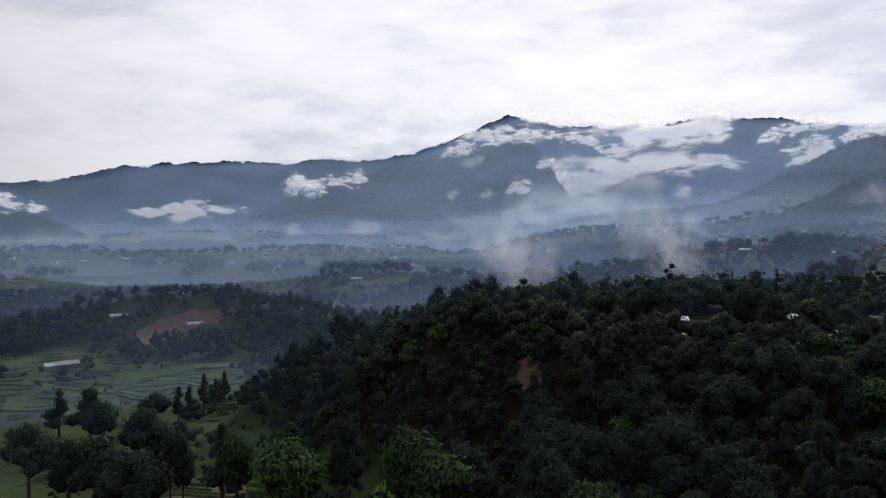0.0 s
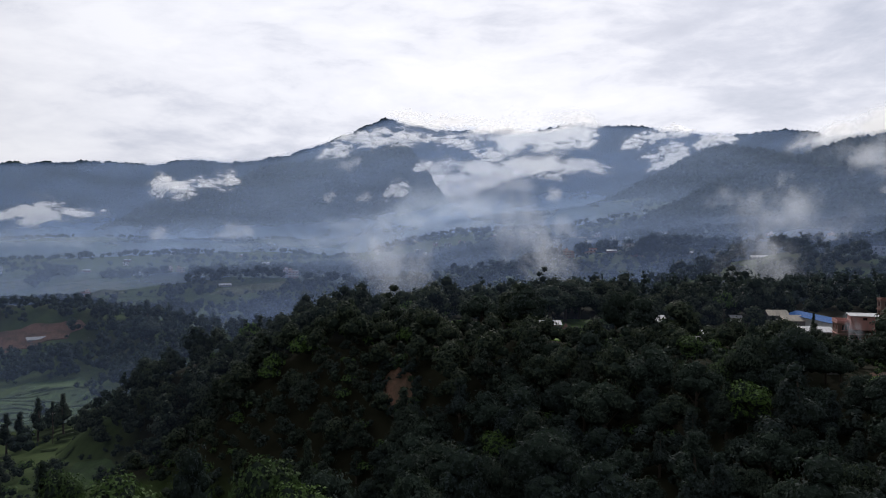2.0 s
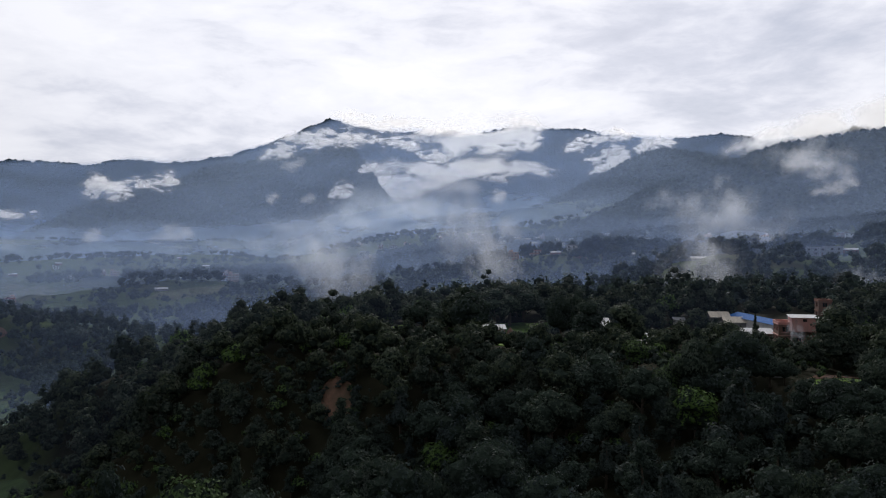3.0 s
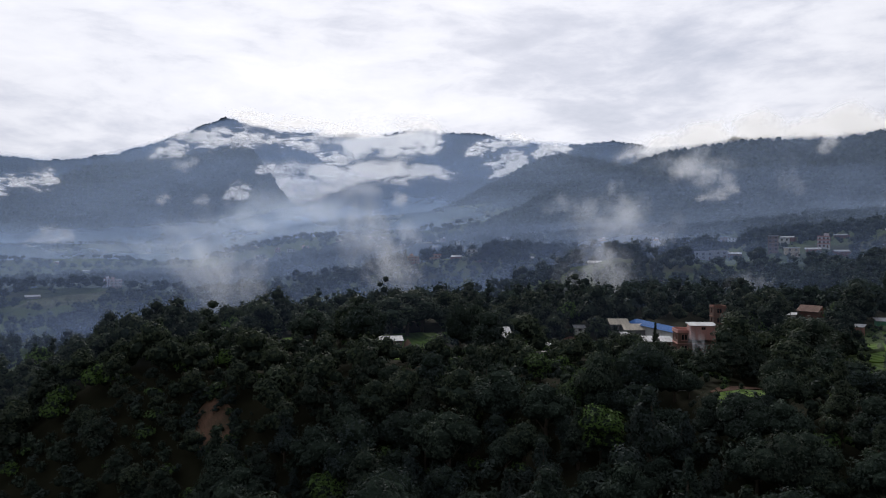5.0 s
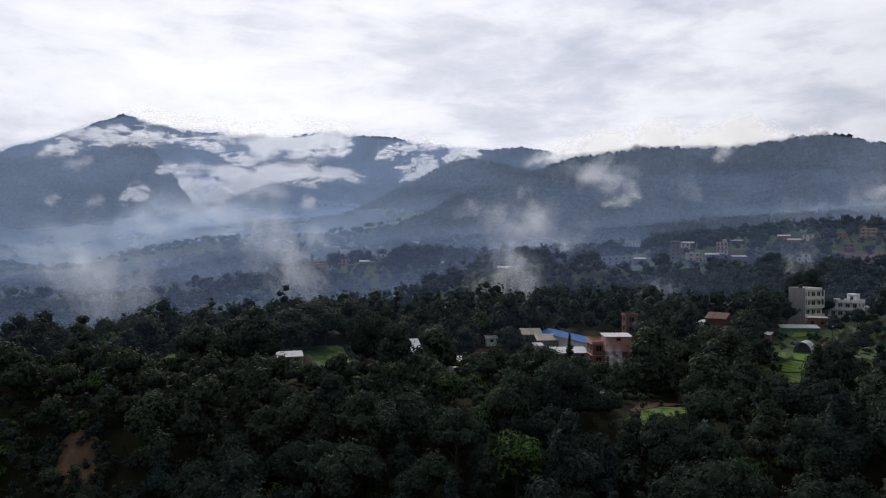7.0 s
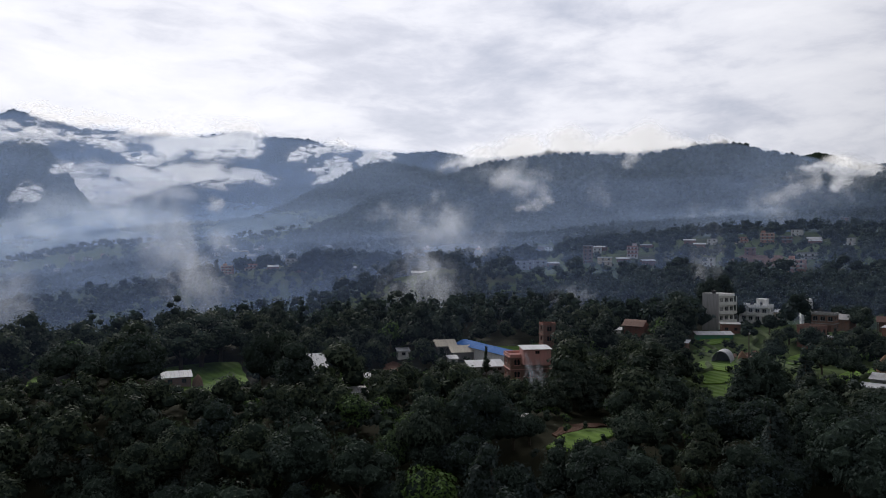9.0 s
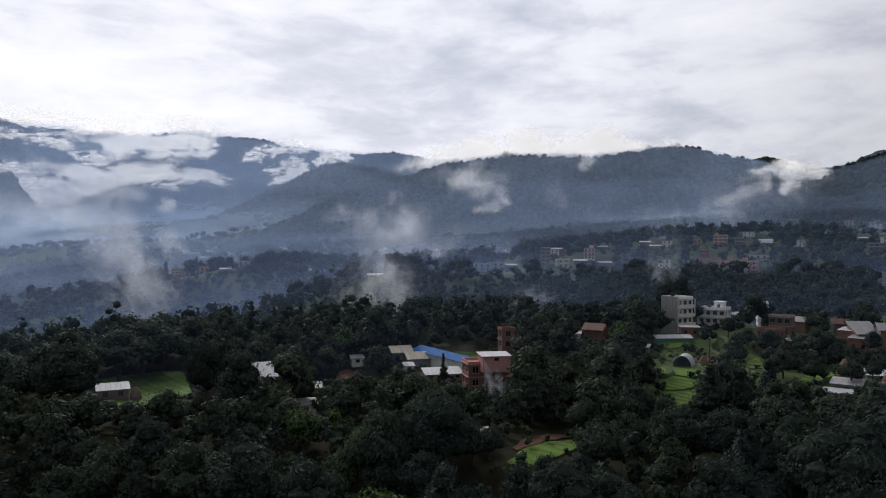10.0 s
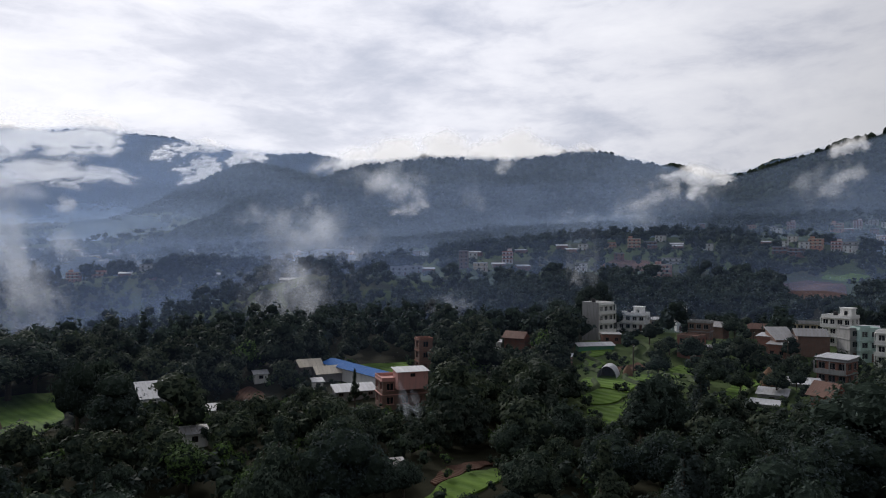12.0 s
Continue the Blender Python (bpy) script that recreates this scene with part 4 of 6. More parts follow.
# ---------------------------------------------------------------- fields and bare earth
field("field", [(68.6, 197.1), (77.0, 220.5), (83.3, 239.9), (91.6, 238.7), (100.7, 233.7), (93.9, 211.3), (86.8, 201.0), (79.9, 195.0), (73.3, 190.9), (69.9, 192.8)], M_CROP, "bright green grass clearing round the brick hut")
field("field", [(49.4, 225.0), (52.9, 236.5), (56.6, 236.4), (54.8, 227.6), (51.1, 222.6)], M_CROP, "small bright green field between trees")
field("field", [(104.5, 124.7), (108.6, 126.1), (114.0, 126.5), (121.4, 126.1), (116.9, 121.8), (109.1, 120.8), (104.7, 122.5)], M_CROP, "fresh green crop in a small clearing")
field("field", [(108.3, 127.7), (115.5, 130.7), (123.8, 131.5), (124.9, 128.9), (114.1, 126.7), (108.3, 126.4)], M_EARTH, "tilled red earth strip beside the crop")
field("field", [(167.8, 141.6), (173.6, 144.5), (175.7, 138.9), (174.2, 134.2), (167.6, 133.8), (164.4, 136.3)], M_CROP, "bright green terrace field below the houses")
field("field", [(155.9, 132.5), (162.3, 136.3), (166.8, 132.7), (173.9, 132.8), (175.1, 129.7), (162.0, 127.7), (154.0, 127.9)], M_CROP, "lower bright green terrace field")
field("field", [(175.5, 145.7), (182.8, 149.8), (192.0, 143.7), (187.0, 137.6), (175.6, 135.0), (177.1, 139.7)], M_CROP, "upper bright green terrace field")
field("field", [(191.3, 141.9), (223.0, 145.4), (224.2, 140.6), (211.0, 136.4), (188.4, 132.4), (185.1, 136.0)], M_CROP, "bright green field among shrubs")
field("field", [(184.1, 120.5), (192.0, 120.3), (220.2, 124.2), (207.3, 118.5), (189.7, 116.0), (181.0, 117.8)], M_CROP, "long narrow green field behind the tin sheds")
field("field", [(201.8, 162.1), (213.3, 167.0), (212.0, 161.0), (202.8, 154.9), (195.3, 155.3)], M_CROP, "small green plot beside the arched shelter")
field("field", [(216.4, 171.6), (228.7, 172.4), (224.5, 165.4), (213.4, 165.3)], M_CROP, "narrow green plot below the low green shed")
field("field", [(204.8, 154.5), (220.8, 154.0), (217.8, 150.8), (197.3, 148.0)], M_EARTH, "strip of bare brown soil")
field("field", [(156.9, 202.9), (170.8, 212.3), (179.7, 203.1), (172.9, 195.8), (159.8, 193.5)], M_CROP, "green field behind the blue-roofed shed")
field("field", [(120.2, 193.6), (128.7, 206.9), (132.6, 207.9), (131.9, 201.2), (125.9, 191.1), (120.2, 188.4)], M_EARTH, "bare brown yard beside the sheds")
field("field", [(528.4, 216.6), (563.0, 207.6), (574.3, 189.8), (530.7, 176.3), (410.7, 155.7), (412.8, 168.6)], M_EARTH, "large tilled red field beyond the village")
field("field", [(575.4, 203.9), (609.7, 198.2), (643.2, 185.6), (640.6, 179.7), (576.1, 186.8)], M_CROP, "green field strip at the edge of the red field")
field("field", [(524.7, 344.4), (564.4, 346.9), (561.8, 321.2), (520.7, 300.8), (504.0, 323.2)], M_EARTH, "brown hillside field below the far houses")
field("field", [(-153.0, 339.3), (-143.1, 360.1), (-119.4, 372.8), (-91.4, 374.2), (-81.8, 331.4), (-101.3, 316.3), (-129.2, 319.0)], M_PADDY, "wide green valley field beside the stream trees")
field("field", [(-165.0, 304.0), (-159.7, 331.5), (-130.0, 314.9), (-121.0, 295.8), (-139.6, 289.6)], M_PADDY, "green paddy terrace on the valley floor")
field("field", [(-227.6, 368.0), (-224.9, 392.6), (-217.5, 431.4), (-200.3, 452.1), (-191.7, 425.2), (-197.0, 402.9), (-193.0, 366.1)], M_PADDY, "stepped paddy terraces on the valley floor")
field("field", [(-127.3, 370.8), (-126.0, 403.3), (-103.3, 412.4), (-94.2, 381.7), (-116.8, 373.7)], M_PADDY, "dull green field under the trees")
field("field", [(-127.9, 235.4), (-127.9, 240.4), (-120.9, 246.9), (-114.9, 237.6), (-116.7, 230.9)], M_CROP, "small green field in the near woods")
field("field", [(-104.1, 212.3), (-105.2, 219.7), (-96.9, 224.1), (-90.6, 215.3), (-96.5, 210.0)], M_CROP, "bright grassy bank among bushes")
field("field", [(-57.0, 217.1), (-60.6, 241.7), (-50.0, 236.2), (-42.4, 216.3), (-49.3, 209.4)], M_PADDY, "shaded green meadow below the forest edge")
field("field", [(-11.6, 174.6), (-9.1, 178.3), (-4.0, 173.0), (0.1, 162.9), (-4.7, 152.6), (-9.9, 157.6)], M_CROP, "bright green grass strip among the near trees")
field("field", [(-80.7, 198.9), (-70.4, 204.7), (-47.5, 195.5), (-43.0, 182.6), (-57.0, 177.7), (-72.7, 186.2)], M_STUBBLE, "rough grassy slope with scattered shrubs")
field("field", [(-306.1, 535.2), (-423.9, 882.0), (-379.3, 994.8), (-295.7, 924.8), (-266.0, 793.5), (-346.7, 797.1), (-278.6, 529.2)], M_STUBBLE, "pale open paddy land in the valley")
field("field", [(-252.4, 789.2), (-259.1, 974.8), (-162.6, 797.6), (-159.5, 754.1), (-209.1, 743.2)], M_STUBBLE, "pale strip fields in the valley")
field("field", [(-174.7, 697.8), (-157.0, 741.8), (-126.7, 733.7), (-131.7, 699.7)], M_PADDY, "green strip field")
field("field", [(-82.7, 749.2), (-61.3, 774.8), (-6.8, 809.3), (-9.6, 775.5), (-47.2, 744.7)], M_STUBBLE, "long pale field beside a white shed")
field("landslip", [(24.3, 186.2), (25.6, 188.5), (27.3, 189.7), (29.0, 189.7), (30.5, 187.6), (31.7, 183.7), (31.7, 179.5), (31.2, 176.2), (30.0, 173.9), (27.9, 174.0), (26.0, 176.6), (24.4, 180.1), (23.8, 183.5)], M_SCAR, "bare red earth slip on the forest slope", category="landslip", lift=0.8)
field("landslip", [(-173.3, 433.0), (-177.8, 449.6), (-180.2, 463.0), (-175.2, 470.6), (-169.1, 482.1), (-159.8, 485.4), (-152.2, 493.5), (-138.8, 493.2), (-127.8, 495.2), (-122.6, 489.8), (-130.0, 483.3), (-130.4, 476.6), (-141.4, 470.3), (-144.5, 462.8), (-158.0, 466.6), (-160.0, 456.0), (-165.3, 445.7), (-164.3, 430.5)], M_SCAR, "bare red landslip on the wooded knoll", category="landslip", lift=0.5)
terrace_banks([(-294, 476), (-219, 486), (-169, 433), (-145, 344), (-150, 285), (-171, 276)], 8, 9, M_BANK, "winding grassy banks between the paddy terraces", 3)
terrace_banks([(-144, 313), (-157, 349), (-120, 376), (-93, 383), (-53, 219), (-97, 303)], 4, 8, M_BANK, "low grass banks across the wide valley field", 5)
terrace_banks([(-82, 194), (-74, 209), (-47, 202), (-26, 183), (-19, 173), (-60, 175)], -12, 5, M_BANK, "grassy steps of the slope below the spur", 7)
terrace_banks([(160, 138), (205, 165), (252, 186), (230, 142), (204, 109), (186, 106), (173, 117), (163, 127)], 35, 6, M_BANK, "grassy terrace edges between the village plots", 11)
terrace_banks([(-301, 526), (-439, 914), (-348, 1088), (-87, 1096), (-7, 804), (-79, 719), (-177, 515)], 3, 22, M_BANK, "banks between the pale fields of the valley", 9)
field("track", [(-197.4, 446), (-198.0, 433), (-200.5, 420), (-204, 404), (-206, 404), (-202.6, 420), (-200.0, 433), (-199.6, 446)], M_EARTH, "narrow earth track down to the sheds", category="track")

# ---------------------------------------------------------------- farm on the spur
shed(73.9, 209.8, -13, 5.8, 3.4, 2.3, 3.0, M_BRICK_OLD, M_TIN, "small brick hut with a pale tin roof in the clearing")
shed(107.6, 209.0, -17, 5.4, 6.5, 2.0, 4.3, M_WHITE, M_TIN, "whitewashed hut under a large pale tin lean-to roof", windows=1)
shed(151.4, 205.0, -100, 27.0, 5.5, 3.0, 3.9, M_WHITE, M_TIN_BLUE, "long low shed with a blue painted metal roof", windows=8, gable=True)
shed(144.4, 197.7, -23, 6.2, 6.0, 2.0, 3.3, M_TIN_OLD, M_TIN_CREAM, "open-sided shed under a sagging cream sheet roof", windows=0, gable=True)
shed(145.3, 205.5, -21, 5.6, 6.0, 2.2, 3.5, M_TIN_OLD, M_TIN_CREAM, "shed with a cream sheet roof beside the blue shed", windows=0, gable=True)
shed(140.1, 193.5, -27, 2.2, 2.5, 1.7, 2.1, M_WHITE, M_TIN, "little white shed with a tin roof", windows=1)
shed(135.4, 179.7, -27, 8.4, 4.0, 1.9, 2.7, M_TIN_OLD, M_TIN, "patched farm shed with a pale tin lean-to roof", windows=4)
shed(134.5, 208.4, -25, 3.0, 3.0, 2, 2.4, M_WHITE, M_TIN, "small pale shed among trees", windows=1)
block_house(136.0, 166.3, -29, 9.2, 6.0, 2, M_BRICK_OLD, M_PINK, "two-storey house with pink parapet and roof terrace", front=3, side=2, parapet=0.6, high=2.7)
shed(136.9, 162.9, -30, 6.0, 4.2, 1.9, 2.2, M_PINK, M_TIN, "pink rooftop room under a pale tin roof", windows=1, category="house", base=38.9)
block_house(171.7, 191.1, -26, 3.6, 3.5, 3, M_BRICK_OLD, M_BRICK, "unfinished tall brick shell without a roof", front=1, side=1, parapet=0.4)
shed(207.9, 192.2, -77, 6.4, 5.0, 3.6, 5.2, M_BRICK, M_TIN_RUST, "red brick farmhouse with a rusty gabled tin roof", windows=3, gable=True, category="house")
shed(205.4, 196.0, -51, 4.0, 3.0, 2.2, 2.6, M_WHITE, M_TIN, "pale low outbuilding near the brick farmhouse", windows=1)
shed(96.3, 169.8, -20, 4.0, 3.0, 2.3, 2.8, M_WHITE, M_TIN_OLD, "half-hidden white hut in the woods", windows=1, hidden=True)
shed(104.2, 131.6, -28, 3.0, 2.5, 2.0, 2.4, M_GREY, M_TIN_OLD, "tiny shack hidden among the trees", windows=1, hidden=True)
shed(107.5, 190.2, -25, 6.0, 3.0, 1.6, 2.2, M_TIN_OLD, M_TIN, "tin-roofed shelter seen through the leaves", windows=0, hidden=True)

# ---------------------------------------------------------------- village houses
block_house(240.2, 179.1, -12, 6.8, 6.8, 4, M_WHITE, M_WHITE, "four-storey concrete house with white balconies and a blank grey side", front=3, side=0, balcony=0.9, parapet=0.6, tank=True, blank=True, high=2.9)
block_house(270.2, 188.9, -79, 9.4, 6.5, 2, M_WHITE, M_WHITE, "white house with a tower room and roof terrace", front=4, side=2, balcony=0.6, tower=2.6, tank=True)
shed(230.4, 172.1, -50, 5.4, 3.6, 2.9, 3.1, M_BRICK, M_TIN_OLD, "low red brick annex beside the tall house", windows=2)
shed(283.4, 184.1, -64, 3.6, 2.9, 2.6, 3.2, M_CREAM, M_TIN, "small cream shed with a tin roof", windows=1)
shed(217.5, 172.3, -36, 10.8, 2.3, 1.3, 1.9, M_GREENWALL, M_TIN, "long low shed with green sides and a pale roof", windows=0)
block_house(229.9, 148.8, -94, 5.8, 5.0, 2, M_BRICK, M_BRICK_OLD, "square red brick house with a flat roof", front=2, side=2, parapet=0.5)
shed(230.9, 145.5, -79, 6.8, 3.6, 3.0, 3.2, M_BRICK_OLD, M_TIN_OLD, "low brick veranda wing with small windows", windows=4)
block_house(278.8, 171.1, -56, 3.2, 4.3, 3, M_WHITE, M_WHITE, "narrow white three-storey house among trees", front=1, side=1, balcony=0.8, parapet=0.6)
block_house(259.0, 158.4, -81, 6.5, 5.0, 2, M_BRICK_OLD, M_GREY, "weathered brick house under bare trees", front=3, side=2, parapet=0.5)
shed(271.2, 157.5, -93, 5.0, 4.3, 4, 5.4, M_BRICK_OLD, M_TIN_OLD, "brick house with a dull tin roof", windows=2, gable=True, category="house")
shed(278.5, 146.7, -71, 5.8, 4.3, 3.6, 5.0, M_BRICK_OLD, M_TIN_RUST, "old brick house with a rusty roof", windows=2, gable=True, category="house")
shed(246.5, 133.2, -91, 6.5, 4.3, 4.4, 4.9, M_BRICK, M_TIN, "red brick house with a pale patched tin roof", windows=2, category="house")
shed(241.4, 128.8, -87, 4.7, 3.6, 3.6, 4.0, M_BRICK, M_TIN_OLD, "small red brick house with a tin roof", windows=2, category="house")
shed(243.8, 127.2, -47, 5.8, 6.5, 4.2, 6.8, M_BRICK_OLD, M_TIN_OLD, "brick house with a steep dull tin roof", windows=2, category="house")
shed(246.1, 122.7, -59, 7.9, 5.8, 5.6, 7.2, M_BRICK_OLD, M_TIN_OLD, "large dark brick house with dull sheet roof", windows=3, gable=True, category="house")
block_house(291.0, 139.6, -81, 11.5, 5.8, 2, M_CREAM, M_GREY, "wide two-storey building with cream front and grey roof edge", front=6, side=2, parapet=0.5, balcony=0.5)
block_house(272.7, 123.5, -97, 7.9, 6.5, 3, M_WHITE, M_WHITE, "white three-storey house with balconies and a roof tower", front=4, side=2, balcony=0.9, parapet=0.7, tower=2.6, tank=True)
shed(279.5, 116.7, -77, 6.5, 4.3, 4.5, 5.2, M_BRICK, M_TIN, "brick house with a pale roof behind the white house", windows=2, category="house")
block_house(247.1, 110.3, -47, 2.9, 5.8, 3, M_GREY, M_GREY, "tall bare concrete side of an unfinished house", front=1, side=0, parapet=0.3)
block_house(246.6, 107.8, -53, 4.7, 5.0, 3, M_TEAL, M_TEAL, "pale teal house with a flat roof", front=2, side=1, parapet=0.5)
block_house(241.4, 103.3, -94, 5.0, 5.8, 3, M_WHITE, M_WHITE, "white house with balconies at the village edge", front=2, side=2, balcony=0.9, parapet=0.5)
shed(257.8, 108.2, -88, 6.5, 5.0, 6.0, 7.4, M_BRICK, M_TIN_OLD, "brick house with a pinkish gabled roof", windows=3, gable=True, category="house")
block_house(216.3, 109.9, -100, 6.5, 5.4, 3, M_BRICK, M_GREY, "unfinished red brick house with open floors", front=3, side=2, balcony=1.1, parapet=0.5, roof=M_TIN, base=31.8)
shed(189.8, 104.5, -104, 4.7, 5.8, 5.2, 7.4, M_BRICK, M_TIN_RUST, "red brick house with a dark gabled roof", windows=1, gable=True, category="house", base=31.7)
shed(206.5, 112.7, -68, 6.1, 3.6, 2.5, 3.2, M_TIN_OLD, M_TIN, "metal shed with a pale lean-to roof", windows=1, base=33.1)
shed(190.3, 114.0, -79, 5.4, 3.6, 2.4, 3.1, M_GREY, M_TIN, "low grey shed with a pale sheet roof", windows=1, base=33.2)
shed(182.5, 112.8, -81, 5.0, 2.5, 0.8, 1.2, M_GREY, M_TIN, "pile of pale roofing sheets behind a low wall", windows=0)
shed(194.3, 165.4, -66, 4.3, 2.9, 2.4, 2.8, M_BRICK, M_TIN, "small brick outhouse with a white tin roof", windows=1)

# ---------------------------------------------------------------- small things outdoors
arched_shelter(184.4, 147.2, -70)
straw_stack(81.0, 208.5)
straw_stack(202.3, 115.6, 1.4)
straw_stack(191.4, 143.3, 0.9)
utility_pole(-123.2, 300.0, 9)
utility_pole(-79.0, 282.7, 11)
utility_pole(232.3, 184.6, 8)
utility_pole(240.8, 132.1, 7)
utility_pole(200.3, 146.5, 7)
utility_pole(230.3, 120.2, 8)

# ---------------------------------------------------------------- far villages
village(0, 293, 762, -36)
village(1, 262, 624, -18)
village(2, 295, 617, -26)
village(6, 300, 810, -20)
village(6, 287, 585, -26)
village(7, 335, 590, -30)
village(6, 273, 606, -24)
village(2, -207, 1023, 11)
village(3, -166, 1028, 9)
village(0, -156, 1047, 8)
village(3, -191, 729, 15)
village(3, -12, 839, 1)
village(0, -4, 834, 0)
village(7, -73, 779, 10)
village(7, -52, 1292, 2)
village(3, 247, 1280, -11)
village(2, 264, 1264, -12)
village(0, 282, 1231, -13)
village(7, -203, 480, 31)
village(7, -150, 471, 23)
village(7, -192, 375, 37)
village(8, -188, 378, 36)
village(7, -543, 1168, 25)
village(7, -495, 1214, 22)
village(7, -1073, 2366, 24)
village(7, -847, 2138, 22)
village(7, -804, 2155, 20)
village(5, 391, 434, -48)
village(5, 417, 446, -49)
village(6, 429, 440, -46)
village(3, 474, 398, -52)
village(9, 440, 412, -49)
village(1, 620, 394, -66)
village(0, 489, 283, -74)
village(2, 548, 305, -75)
village(7, 654, 348, -65)
village(1, 871, 358, -78)
village(2, 850, 328, -77)
village(3, 854, 309, -78)
village(4, 642, 256, -82)
village(4, 646, 245, -83)
village(0, 717, 250, -83)
village(3, 721, 233, -84)
village(2, 756, 233, -82)
village(0, 847, 265, -84)
village(3, 895, 255, -82)
village(2, 950, 256, -83)
village(3, 831, 217, -84)
village(6, 579, 419, -57)
village(0, 616, 369, -62)
village(4, 625, 358, -63)
village(6, 563, 399, -57)
village(7, 314, 457, -35)
village(3, 523, 731, -36)
village(3, 538, 656, -40)
village(3, 442, 1014, -23)
village(2, 437, 913, -25)
village(1, 380, 774, -26)
village(10, 634, 310, -82)
village(10, 946, 239, -84)
village(10, 821, 313, -88)
village(6, 861, 257, -64)
village(12, 903, 426, -48)
village(10, 736, 273, -85)
village(6, 648, 343, -49)
village(11, 848, 225, -99)
village(6, 709, 286, -54)
village(10, 677, 373, -89)
village(10, 722, 224, -101)
village(12, 730, 229, -55)
village(12, 897, 322, -89)
village(10, 696, 268, -73)
village(12, 888, 238, -80)
village(10, 698, 252, -71)
village(6, 498, 452, -65)
village(10, 593, 405, -65)
village(6, 542, 438, -70)
village(10, 604, 612, -59)
village(12, 608, 621, -23)
village(6, 472, 382, -31)
village(10, 487, 342, -65)
village(10, 487, 443, -27)
village(12, 600, 622, -64)
village(6, 460, 397, -51)
village(12, 554, 348, -62)
village(11, 440, 396, -35)
village(6, 318, 610, -22)
village(10, 448, 1129, 0)
village(10, 492, 907, -10)
village(10, 395, 1179, -10)
village(10, 480, 1400, -13)
village(10, 423, 836, -13)
village(10, 423, 1062, -14)
village(11, 456, 1240, -4)
village(11, 386, 935, -13)
village(6, 444, 1353, -38)
village(11, 455, 1748, 1)
village(10, 502, 1179, -2)
village(6, 382, 1381, -23)
village(6, 453, 1055, 1)
village(10, 387, 830, -15)
village(6, 584, 1993, -14)
village(10, 351, 947, -41)
village(6, 500, 1300, 2)
village(10, 429, 937, -28)
village(10, 387, 940, 2)
village(6, 370, 880, -13)
village(6, 465, 1445, -16)
village(11, 477, 1838, -32)
village(10, 412, 1325, -12)
village(10, -389, 1069, 18)
village(10, -265, 1232, 17)
village(10, -523, 1364, 1)
village(7, -690, 1638, 1)
village(10, -229, 1455, 16)
village(7, -638, 1462, 28)
village(7, -588, 1754, -3)
village(6, -276, 1293, 19)
village(6, -292, 1109, 8)
village(7, -346, 1787, -8)
village(10, -419, 1156, 38)
village(10, -559, 1112, 11)
village(10, -658, 1174, 15)
village(6, -569, 1153, 30)
village(10, 94, 1722, -3)
village(11, 55, 1868, 10)
village(11, 209, 1195, -30)
village(6, -104, 1454, -2)
village(11, 236, 1439, -20)
village(11, 210, 1261, -21)
village(10, -218, 1948, 4)
village(10, -266, 1903, 4)


def is_open(x, y, grow=0.0):
    out = np.zeros(np.shape(x), bool)
    for c in CLEAR:
        out |= inside(x, y, c) > -grow
    return out


def scatter(rng, r0, r1, step, az0=-36, az1=84):
    """Jittered places in a ring sector round the flight."""
    lim = r1 + 5
    xs, ys = np.meshgrid(np.arange(-lim, lim, step), np.arange(-lim, lim, step * 0.87))
    xs = xs + step * 0.5 * (np.arange(len(xs))[:, None] % 2)
    xs, ys = (xs + rng.uniform(-0.42, 0.42, xs.shape) * step).ravel() + 20, (ys + rng.uniform(-0.42, 0.42, ys.shape) * step).ravel() + 30
    r, a = np.hypot(xs - 20, ys - 30), np.degrees(np.arctan2(xs - 20, ys - 30))
    keep = (r >= r0) & (r < r1) & (a > az0) & (a < az1)
    return xs[keep], ys[keep]


CAMERA_MID = (30.0, 45.0, 62.0)      # about the middle of the camera's path, where sight lines start


def sight_room(x, y):
    """Caps tree height so the camera's sight lines to houses and fields stay clear."""
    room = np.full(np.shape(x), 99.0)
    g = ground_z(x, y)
    ex, ey, ez = CAMERA_MID
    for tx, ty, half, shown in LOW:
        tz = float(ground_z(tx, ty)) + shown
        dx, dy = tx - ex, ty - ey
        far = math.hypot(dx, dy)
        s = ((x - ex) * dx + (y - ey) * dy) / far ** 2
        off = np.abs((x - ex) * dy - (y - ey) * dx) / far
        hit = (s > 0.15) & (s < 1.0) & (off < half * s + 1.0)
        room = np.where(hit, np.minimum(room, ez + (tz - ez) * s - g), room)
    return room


def wooded(x, y):
    """Where the forest stands: on the spur and its slopes, round the mounds, thin in the valley."""
    d = inside(x, y, SPUR)
    w = (d > -75) & (x > -35 - 0.1 * y)
    w |= (y + 0.55 * x > 330) & (x > -30) & (waves(x, y, 130, 12) > -1.1)
    for mx, my, a, b, turn, h in MOUNDS:
        w |= ((x - mx) / a) ** 2 + ((y - my) / b) ** 2 < 1.3
    w |= waves(x, y, 170, 14) > 0.62
    w |= (inside(x, y, KNOLL) > 0) | (inside(x, y, WEST_WOOD) > 0)
    w |= (waves(x, y, 75, 30) > 0.30) & (x < 10) & (y < 420)
    return w & ~is_open(x, y, 1.5)


def glade(x, y):
    """The open, grassy ground below the spur."""
    return inside(x, y, MEADOW) > 0


WEST_WOOD = [(-340, 370), (-235, 395), (-175, 470), (-200, 560), (-390, 560)]
KNOLL = [(-250, 440), (-190, 420), (-120, 395), (-60, 380), (-40, 470), (-70, 560), (-160, 570), (-260, 560)]


